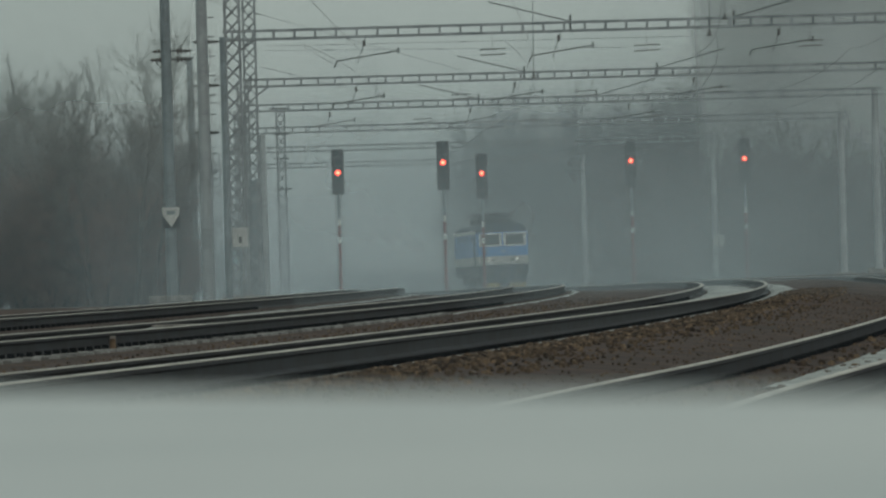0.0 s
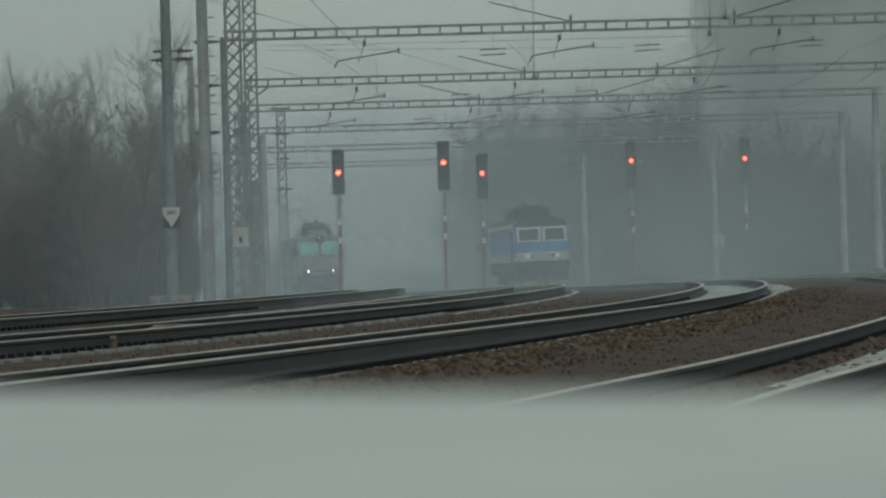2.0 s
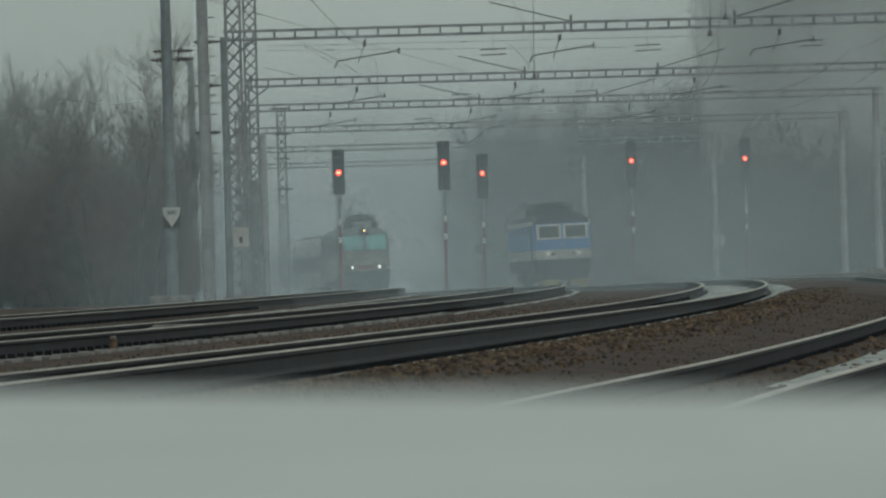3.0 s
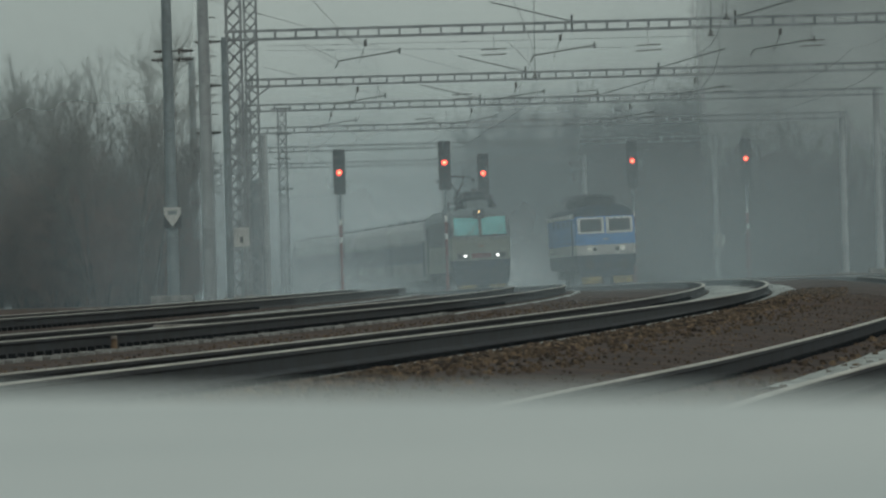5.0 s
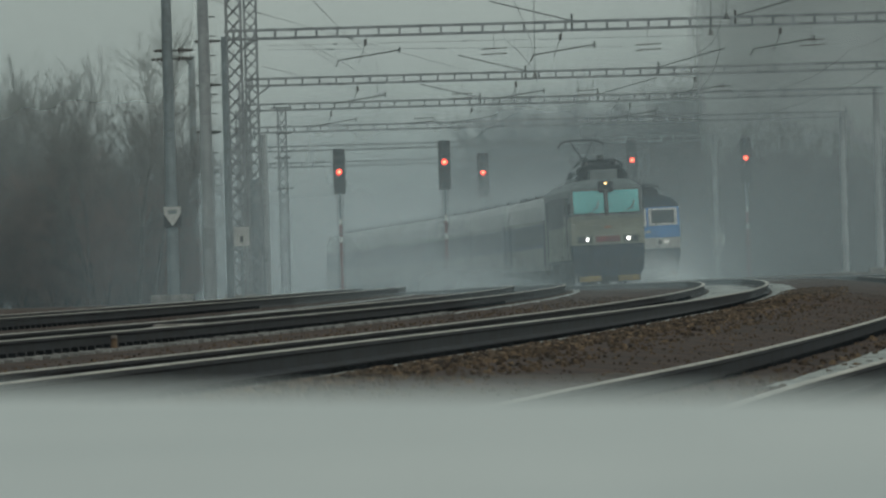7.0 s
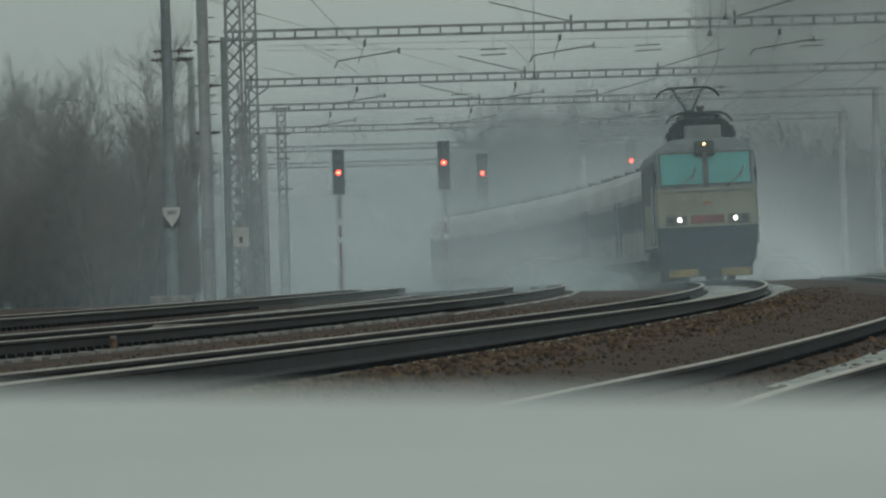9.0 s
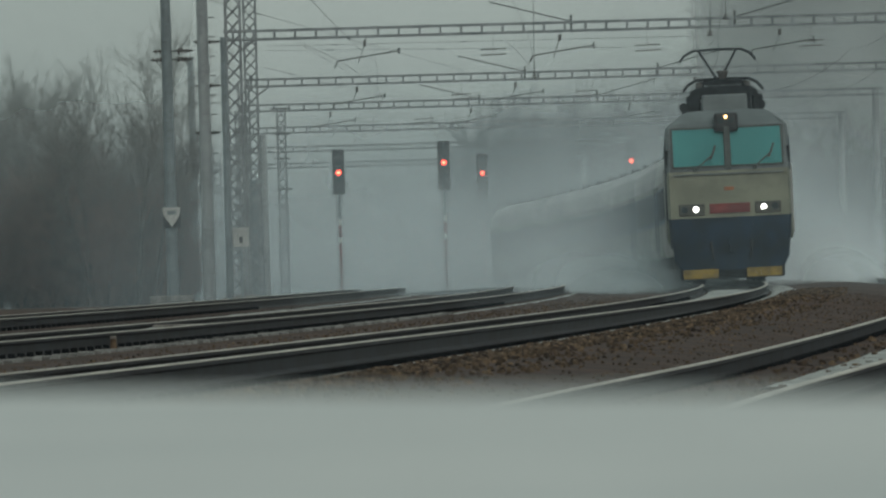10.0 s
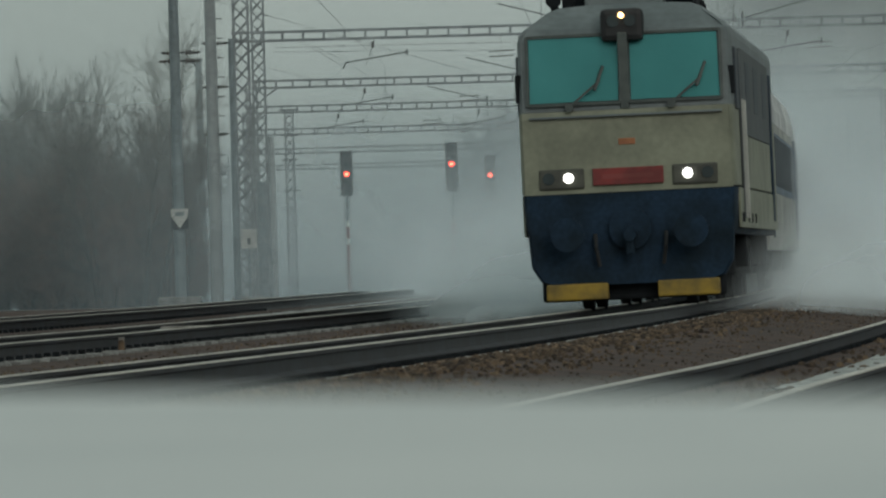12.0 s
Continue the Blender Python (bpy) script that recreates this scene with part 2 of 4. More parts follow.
# ---- ground: one sheet to the horizon, humped between the tracks ----
def ground_z(x, y):
    rel = x - track_x(y)
    base = track_z(y) - 0.19
    hump = right_level(y) * min(max((rel - 1.6) / 1.6, 0), 1)
    if 0.9 < rel < 4.3:
        hump += (0.15 if y > 110 else 0.10) * math.sin((rel - 0.9) / 3.4 * math.pi)
    if rel > 6.1:
        hump += min((rel - 6.1) * 0.12, 0.28)
    if -4.3 < rel < -0.9 or -9.2 < rel < -6.1:
        hump = -0.03
    if rel < -11.2:
        hump = -0.1
    return base + hump


def build_ground():
    ys = [-30, -10, 5] + [12 + i * 1.5 for i in range(140)] + [222 + i * 6 for i in range(70)] + [680, 800, 1200, 2000, 4000]
    rels = [-3000, -800, -200, -80, -40, -25, -18, -14, -11.2, -9.2, -8, -6.1, -5.2, -4.3, -3.4, -2.6, -1.8, -0.9, 0, 0.9, 1.3, 1.7, 2.1, 2.5, 2.9, 3.3, 3.7, 4.3, 5.2, 6.1, 6.6, 7.2, 8, 9, 10.5, 13, 18, 25, 40, 80, 200, 800, 3000]
    rng = random.Random(4)
    verts, faces = [], []
    for y in ys:
        for r in rels:
            x = track_x(min(y, 700)) + r
            j = rng.uniform(-0.008, 0.008) if abs(r) < 13 and abs(abs(r) - 2.6) < 1.6 else 0.0
            z = ground_z(x, y) + j if y <= 700 else track_z(700) - 0.5
            verts.append((x, y, z))
    n = len(rels)
    for i in range(len(ys) - 1):
        for k in range(n - 1):
            faces.append((i * n + k, i * n + k + 1, (i + 1) * n + k + 1, (i + 1) * n + k))
    ob = from_lists("ground", verts, faces, M_gravel)
    tagged(ob, "brown gravel ground of a railway yard in winter", "ground", kind="structure")
    return ob


def sweep(name, which, side, y0, y1, step, profile, material, parent, flip=False):
    """Sweeps a cross profile of (x, z) along a track."""
    verts, faces = [], []
    n = len(profile)
    ys = []
    y = y0
    while y < y1:
        ys.append(y)
        y += step if y < 230 else step * 2
    for y in ys:
        for px, pz in profile:
            verts.append(on_track(which, y, side + px, pz + tilt(which, side, y)))
    for i in range(len(ys) - 1):
        for k in range(n):
            j = (k + 1) % n
            faces.append((i * n + k, i * n + j, (i + 1) * n + j, (i + 1) * n + k))
    faces.append(tuple(range(n))[::-1])
    faces.append(tuple(range((len(ys) - 1) * n, len(ys) * n)))
    return from_lists(name, verts, faces, material, parent)


RAIL = [(-0.07, -0.172), (0.07, -0.172), (0.07, -0.158), (0.012, -0.135), (0.010, -0.05), (0.036, -0.036), (0.036, -0.006), (-0.036, -0.006), (-0.036, -0.036), (-0.010, -0.05), (-0.012, -0.135), (-0.07, -0.158)]
HEAD = [(-0.0375, -0.009), (0.0375, -0.009), (0.0375, -0.003), (0.030, 0.0), (-0.030, 0.0), (-0.0375, -0.003)]


def build_tracks():
    for which in TRACKS:
        tr = thing("track", Matrix.Identity(4), "steel railway track with polished rail heads on gravel ballast", "railway track", "parallel tracks", "structure")
        for side in (-0.755, 0.755):
            rail = sweep("rail", which, side, 14, 640, 3.0, RAIL, M_rail, tr)
            sweep("rail_head", which, side, 14, 640, 3.0, HEAD, M_railtop, rail)
        verts, faces = [], []
        y = 16.0
        while y < 300:
            s = (track_x(y + 1) - track_x(y - 1)) / 2
            b = len(verts)
            for sx in (-1.25, 1.25):
                for dy in (-1, 1):
                    for up in (-0.26, -0.178):
                        p = on_track(which, y, sx, up + tilt(which, sx, y))
                        verts.append(p + Vector((s, 1, 0)) * 0.12 * dy)
            faces += [(b + i for i in q) for q in ((0, 1, 3, 2), (4, 6, 7, 5), (0, 4, 5, 1), (2, 3, 7, 6), (1, 5, 7, 3))]
            y += 0.6
        sl = from_lists("sleepers", verts, [tuple(f) for f in faces], M_sleeper, tr)
        tagged(sl, "concrete sleepers", kind="stuff")
        bm = bmesh.new()
        y = 16.0
        while y < 140:
            for side in (-0.755, 0.755):
                for e in (-0.1, 0.1):
                    p = on_track(which, y, side + e, -0.178)
                    box(bm, p.x - 0.035, p.x + 0.035, p.y - 0.07, p.y + 0.07, p.z, p.z + 0.055)
            y += 0.6
        cl = part("rail_clips", bm, M_under, tr)
        tagged(cl, "rail fastening clips", kind="stuff")


def snow_strip(which, side0, side1, y0, y1, seed):
    rng = random.Random(seed)
    verts, faces = [], []
    ys = np.arange(y0, y1, 0.35)
    for i, y in enumerate(ys):
        a = noise.noise((y * 0.35, seed, 0)) * 0.18 + rng.uniform(-0.06, 0.06)
        c = noise.noise((y * 0.6, seed, 5)) * 0.08
        for f, up in ((0, 0.0), (0.12, 0.03), (0.6, 0.035), (1, 0.0)):
            w = side1 - side0
            p = on_track(which, float(y), side0 + c * 0.3 + (w + a) * f, 0)
            p.z = ground_z(p.x, p.y) + up - 0.004 + rng.uniform(-0.008, 0.008)
            verts.append(p)
    for i in range(len(ys) - 1):
        for k in range(3):
            faces.append((i * 4 + k, i * 4 + k + 1, (i + 1) * 4 + k + 1, (i + 1) * 4 + k))
    ob = from_lists("snow_patch", verts, faces, M_snow)
    tagged(ob, "thin strip of blown snow along the rail foot", "snow", kind="stuff")


def stones(name, which, s0, s1, y0, y1, count, size, seed, label):
    rng = random.Random(seed)
    verts, faces = [], []
    for _ in range(count):
        y = y0 + (y1 - y0) * rng.random() ** 1.3
        p = on_track(which, y, rng.uniform(s0, s1), 0)
        p.z = ground_z(p.x, p.y)
        r = size * rng.uniform(0.5, 1.4)
        b = len(verts)
        a0 = rng.random() * 6.28
        for i in range(5):
            q = a0 + i * 1.257
            verts.append((p.x + r * math.cos(q) * rng.uniform(0.7, 1.1), p.y + r * math.sin(q) * rng.uniform(0.7, 1.1), p.z - 0.01))
        for i in range(4):
            q = a0 + i * 1.571
            verts.append((p.x + 0.6 * r * math.cos(q), p.y + 0.6 * r * math.sin(q), p.z + r * rng.uniform(0.5, 1.0)))
        faces += [tuple(b + i for i in f) for f in ((0, 1, 5), (1, 6, 5), (1, 2, 6), (2, 7, 6), (2, 3, 7), (3, 8, 7), (3, 4, 8), (4, 5, 8), (4, 0, 5), (5, 6, 7, 8))]
    ob = from_lists(name, verts, faces, M_stone)
    tagged(ob, label, "ballast", kind="stuff")


def sleeper_snow(which, s0, s1, y0, y1):
    """Snow lying on the sleeper ends outside a rail, one lump a sleeper."""
    rng = random.Random(int(y0))
    bm = bmesh.new()
    y = 16.0
    while y < y1:
        if y > y0:
            p = on_track(which, y, (s0 + s1) / 2, -0.178)
            w, d, h = (s1 - s0) / 2, rng.uniform(0.04, 0.08), rng.uniform(0.008, 0.022)
            box(bm, p.x - w, p.x + w, p.y - d, p.y + d, p.z - 0.03, p.z + h, 0.012)
        y += 0.6
    ob = part("snow_lumps", bm, M_slush)
    tagged(ob, "small lumps of snow on the sleeper ends", "snow", kind="stuff")


def build_platform():
    bm = bmesh.new()
    # the far end of the slab is cut at a slant
    low = [bm.verts.new(p) for p in ((-3.2, -14, 0.0), (3.2, -14, 0.0), (3.2, -3.0, 0.0), (1.4, -0.2, 0.0), (0.15, 1.77, 0.0), (-0.15, 2.27, 0.0), (-1.4, 4.2, 0.0), (-3.2, 4.6, 0.0))]
    f = bm.faces.new(low)
    up = bmesh.ops.extrude_face_region(bm, geom=[f])
    for v in up["geom"]:
        if isinstance(v, bmesh.types.BMVert):
            v.co.z = 0.6138
    bmesh.ops.recalc_face_normals(bm, faces=bm.faces[:])
    pl = part("platform", bm, M_plat)
    tagged(pl, "snow-covered concrete platform end", "platform", kind="structure")


build_ground()
build_tracks()
build_platform()
snow_strip("main", 0.86, 1.35, 120, 262, 1)
snow_strip("main", 0.9, 1.15, 45, 105, 2)
snow_strip("main", -0.62, 0.62, 125, 262, 3)
snow_strip("left", 1.0, 1.2, 118, 250, 4)
sleeper_snow("left", 0.9, 1.16, 40, 120)
sleeper_snow("main", 0.92, 1.1, 30, 70)
snow_strip("far_left", 0.9, 1.3, 90, 250, 5)
snow_strip("left", -2.9, -2.2, 105, 116, 6)
snow_strip("right", -0.2, 0.5, 52, 95, 7)
snow_strip("right", -1.2, -0.86, 24, 80, 8)
snow_strip("far_left", -2.2, -1.2, 100, 240, 9)
stones("ballast", "main", 1.1, 1.9, 38, 150, 6500, 0.036, 1, "loose brown ballast stones beside the rail")
stones("ballast", "main", 1.7, 2.5, 38, 150, 1500, 0.028, 7, "thinly strewn ballast stones beside the rail")
stones("ballast", "main", 2.3, 4.4, 28, 130, 3000, 0.016, 2, "scattered gravel between the tracks")
stones("ballast", "main", -4.1, -1.2, 45, 160, 3600, 0.022, 3, "loose ballast stones between the tracks")
stones("ballast", "right", -0.6, 0.6, 26, 110, 500, 0.04, 4, "grey ballast stones in the near track")
stones("ballast", "left", -4.2, -1.0, 70, 200, 1200, 0.02, 5, "ballast stones by the outer track")


# ---- overhead line: lattice masts, portal beams, wires ----
def lattice_mast(bm, x, y, z0, z1, w, d, cell):
    for sx in (-1, 1):
        for sy in (-1, 1):
            bar(bm, (x + sx * w / 2, y + sy * d / 2, z0), (x + sx * w / 2, y + sy * d / 2, z1), 0.07)
    z, flip = z0, 1
    while z + cell <= z1:
        for sy in (-1, 1):
            bar(bm, (x - w / 2, y + sy * d / 2, z), (x + w / 2, y + sy * d / 2, z + cell), 0.05)
            bar(bm, (x + w / 2, y + sy * d / 2, z), (x - w / 2, y + sy * d / 2, z + cell), 0.05)
        for sx in (-1, 1):
            bar(bm, (x + sx * w / 2, y - flip * d / 2, z), (x + sx * w / 2, y + flip * d / 2, z + cell), 0.035)
        flip = -flip
        z += cell


def portal(y, xl, xr, zb, mast_top, beam_h=0.27, cell=0.66):
    p = thing("catenary_portal", pose(0, 0, 0), "grey steel lattice portal carrying overhead wires across the tracks", "catenary portal", "portals over the line")
    for x in (xl, xr):
        bm = bmesh.new()
        g = ground_z(x, y)
        if x == xl or y < 280:
            lattice_mast(bm, x, y, g - 0.1, mast_top, 0.46, 0.5, 0.48)
        else:
            disc(bm, (x, y, (g + zb) / 2), 0.17, "z", zb + 0.4 - g, 16, 0.14)
        part("mast", bm, M_steel if x == xl else M_pale, p)
        bm = bmesh.new()
        box(bm, x - 0.5, x + 0.5, y - 0.5, y + 0.5, g - 0.3, g + 0.25, 0.04)
        part("footing", bm, M_sleeper, p)
    bm = bmesh.new()
    for dz in (0, beam_h):
        for dy in (-0.2, 0.2):
            bar(bm, (xl - 0.3, y + dy, zb + dz), (xr + 0.3, y + dy, zb + dz), 0.075)
    x = xl
    while x < xr:
        for dy in (-0.2, 0.2):
            bar(bm, (x, y + dy, zb), (x, y + dy, zb + beam_h), 0.07)
        bar(bm, (x, y - 0.2, zb), (x + cell, y + 0.2, zb), 0.03)
        x += cell
    part("beam", bm, M_steel, p)
    bm = bmesh.new()
    bar(bm, (xl + 0.22, y, zb - 0.35), (xl + 0.75, y, zb + 0.02), 0.06)
    part("bracket", bm, M_steel, p)
    return p


def hanger(parent, x, y, zb, zw, lean, dx):
    """A drop post under the beam, with an insulator and a steady arm for the contact wire."""
    bm = bmesh.new()
    bar(bm, (x + dx + 0.9, y, zb), (x + dx + 0.6, y, zb - 0.85), 0.022)
    part("drop_post", bm, M_wire, parent)
    bm = bmesh.new()
    disc(bm, (x + dx + 0.82, y, zb - 0.22), 0.05, "z", 0.2, 8)
    part("insulator", bm, M_insul, parent)
    za = zb - 0.72
    xs = x
    x += dx
    bm = bmesh.new()
    path_tube(bm, [(x - 0.15, y, za - 0.25), (x - 0.05, y, za - 0.04), (x + 1.9, y, za + 0.24)], 0.02, 4)
    bar(bm, (x + 1.9, y, za + 0.14), (x + 1.9, y, za + 0.34), 0.055)
    part("steady_arm", bm, M_wire, parent)
    x = xs
    if lean:
        bm = bmesh.new()
        bar(bm, (x + 0.9, y, zb + 0.3), (x + 0.9 + 2.6 * lean, y - 1.0, zb + 0.95), 0.036)
        bar(bm, (x + 0.9, y, zb), (x + 0.9, y, zb + 0.5), 0.07)
        part("strut", bm, M_wire, parent)
    bm = bmesh.new()
    for k in (0, 0.17):
        bar(bm, (x + 2.9, y - 0.5, zb - 0.55 - k), (x + 3.7, y - 0.5, zb - 0.52 - k), 0.035)
    bar(bm, (x + 3.3, y - 0.5, zb - 0.72), (x + 3.3, y, zb), 0.012)
    part("section_insulator", bm, M_insul, parent)


PORTALS = [(224.0, -6.5, 17.5, 8.0, 12.5), (275.0, -7.32, 20.5, 7.83, 12.6), (310.0, -8.6, 19.2, 7.65, 9.0), (349.0, -9.9, 19.9, 7.43, 8.6), (392.0, -11.5, 15.2, 7.2, 8.4), (440.0, -14.0, 8.9, 7.0, 8.0)]


def build_overhead():
    made = []
    for y, xl, xr, zb, top in PORTALS:
        p = portal(y, xl, xr, zb, top)
        made.append(p)
        for which, lean in (("main", 1), ("right", 0), ("left", -1), ("far_left", 0)):
            if y > 330 or (which == "right" and y > 230):
                continue
            c = on_track(which, y)
            hanger(p, c.x + 0.5, y, zb, c.z + 5.65, lean, {"far_left": -1.6, "left": -0.3, "main": 1.5, "right": 1.0}[which])
    for x, z0, z1 in ((8.67, 7.7, 9.7), (9.17, 8.2, 9.7), (3.05, 6.5, 9.6)):
        bm = bmesh.new()
        bar(bm, (x, 223.7, z0), (x + 0.03, 223.7, z1), 0.022, sides=6)
        part("drop_post", bm, M_wire, made[0])
        bm = bmesh.new()
        for k in range(3):
            disc(bm, (x, 223.7, z0 + 0.02 + 0.07 * k), 0.11 - 0.03 * k, "z", 0.04, 10)
        part("insulator", bm, M_insul, made[0])
    stops = [172.0] + [p[0] for p in PORTALS] + [500.0, 560.0]
    for which in TRACKS:
        w = thing("overhead_wire", pose(0, 0, 0), "thin dark contact wire hung from a messenger wire", "overhead wire", "wires over the tracks")
        bm, bd = bmesh.new(), bmesh.new()
        for i, (a, b) in enumerate(zip(stops, stops[1:])):
            st = 0.25 if i % 2 else -0.25
            contact, mess = [], []
            for k in range(9):
                f = k / 8
                y = a + (b - a) * f
                side = st * (1 - 2 * f)
                c = on_track(which, y, side, 6.12)
                m = on_track(which, y, side * 0.3, 6.12 + 0.75 + 0.35 * (2 * f - 1) ** 2)
                contact.append(c)
                mess.append(m)
                if 0 < k < 8:
                    bar(bd, c, m, 0.004, sides=3)
            path_tube(bm, contact, 0.005, 4)
            path_tube(bm, mess, 0.005, 4)
        part("wire", bm, M_wire, w)
        tagged(part("droppers", bd, M_wire, w), kind="stuff")
    # feeder lines on the outer masts
    for dx, dz in ((-8.6, 7.15), (-9.3, 6.9)):
        bm = bmesh.new()
        pts = []
        for y in (215, 270, 325, 380, 440, 500):
            pts.append((track_x(y) + dx - 7.4, y, track_z(y) + dz + 0.35))
        path_tube(bm, pts, 0.007, 4)
        f = part("feeder_line", bm, M_wire)
        tagged(f, "thin dark feeder line strung between the masts", "cable", "feeder lines")
    # span wires climbing between the portals
    for (a, b) in (((-7.57, 224, 9.4), (1.19, 275, 8.17)), ((-6.95, 275, 8.61), (-1.36, 310, 7.86)), ((-5.9, 310, 7.46), (-4.12, 349, 7.57)), ((-5.6, 275, 9.59), (-3.99, 310, 9.27)), ((-6.71, 275, 9.4), (8.38, 224, 7.72)), ((-7.32, 300, 10.01), (7.19, 275, 8.97))):
        bm = bmesh.new()
        path_tube(bm, [a, b], 0.006, 4)
        for f in (0.18, 0.5):
            c = Vector(a).lerp(Vector(b), f)
            bar(bm, c, c + (Vector(b) - Vector(a)).normalized() * 0.7, 0.04, sides=6)
        f = part("span_wire", bm, M_wire)
        tagged(f, "thin dark span wire with insulators", "cable", "span wires")


def round_mast(x, y, ztop, r, label, arms=(), material=None):
    g = ground_z(x, y)
    p = thing("mast", pose(x, y, g), label, "mast", "masts beside the line")
    bm = bmesh.new()
    bmesh.ops.create_cone(bm, cap_ends=True, segments=20, radius1=r * 1.08, radius2=r * 0.9, depth=ztop - g + 0.3, matrix=Matrix.Translation((0, 0, (ztop - g) / 2 - 0.15)))
    part("shaft", bm, material or M_post, p)
    for z, l0, l1 in arms:
        bm = bmesh.new()
        bar(bm, (l0, 0, z - g), (l1, 0, z - g), 0.05)
        part("arm", bm, M_wire, p)
        for e in (l0, l1):
            bm = bmesh.new()
            s = -1 if e < 0 else 1
            for i in range(4):
                disc(bm, (e + s * (-0.1 - 0.11 * i), 0, z - g), 0.085 - 0.012 * (3 - i), "x", 0.06, 10)
            part("insulator", bm, M_insul, p)
    return p


def climbing_pegs(x, y, r):
    c = thing("climbing_steps", pose(x, y, 0), "short steel climbing pegs on a mast", "climbing steps")
    z = 3.2
    while z < 9.8:
        bm = bmesh.new()
        bar(bm, (r * 0.85, 0, z), (r + 0.2, 0, z), 0.035, sides=6)
        part("peg", bm, M_wire, c)
        z += 0.62


def build_masts():
    m = round_mast(-8.28, 215, 9.6, 0.165, "tall grey steel mast with insulators on a cross arm", ((7.42, -0.42, 0.8), (7.16, -0.5, 0.8)))
    s = thing("line_sign", pose(-8.25, 214.75, 2.35), "white triangle sign with a dark field on the mast", "sign")
    bm = bmesh.new()
    box(bm, -0.27, 0.27, -0.02, 0.10, -0.33, 0.28, 0.01)
    part("plate", bm, M_black, s)
    bm = bmesh.new()
    loft(bm, [[(x, yy, z) for x, z in ((-0.27, 0.30), (0.27, 0.30), (0.25, 0.06), (0.0, -0.30), (-0.25, 0.06))] for yy in (-0.06, -0.03)])
    part("triangle", bm, M_palegrey, s)
    bm = bmesh.new()
    box(bm, -0.13, 0.13, -0.066, -0.061, 0.08, 0.2)
    part("lettering", bm, M_post, s)
    round_mast(-7.5, 225, 10.2, 0.19, "tall thick pale grey steel mast", ((8.0, -0.3, 0.55), (6.6, -0.3, 0.55), (5.1, -0.3, 0.5)), M_pale)
    climbing_pegs(-7.5, 225, 0.19)
    round_mast(-11.6, 330, 10.75, 0.17, "slim grey steel mast", ((10.7, -0.9, 0.2),))
    round_mast(-6.73, 221, 8.0, 0.10, "slim steel post beside a lattice mast")
    round_mast(-7.93, 300, 4.5, 0.3, "broad grey steel column", ((1.04, -0.42, 0.42),), M_post)
    round_mast(-7.8, 310, 6.6, 0.16, "pale steel column beside the line", (), M_pale)
    lm = thing("lattice_mast", pose(0, 0, 0), "slim grey steel lattice mast with short cross arms", "mast", "masts beside the line")
    bm = bmesh.new()
    lattice_mast(bm, -7.77, 345, ground_z(-7.77, 345) - 0.1, 8.6, 0.4, 0.42, 0.45)
    part("shaft", bm, M_steel, lm)
    for z, l0, l1 in ((8.55, -0.5, 0.5), (7.3, -0.3, 0.45), (6.1, -0.4, 0.4), (4.6, -0.35, 0.5)):
        bm = bmesh.new()
        bar(bm, (-7.77 + l0, 344.7, z), (-7.77 + l1, 344.7, z), 0.07)
        part("arm", bm, M_wire, lm)
    for x, y, z, w in ((-6.28, 219, 1.7, 0.24), (15.35, 391.5, 1.6, 0.3)):
        s = thing("post_sign", pose(x, y, z), "small white plate on a post with an unreadable mark", "sign")
        bm = bmesh.new()
        box(bm, -w, w, -0.015, 0.015, -0.3, 0.3, 0.01)
        part("plate", bm, M_palegrey, s)
        bm = bmesh.new()
        box(bm, -0.05, 0.05, -0.022, -0.016, -0.18, 0.02)
        part("lettering", bm, M_black, s)
        bm = bmesh.new()
        bar(bm, (0, 0.06, ground_z(x, y) - z - 0.1), (0, 0.06, 0.3), 0.06)
        part("post", bm, M_post, s)


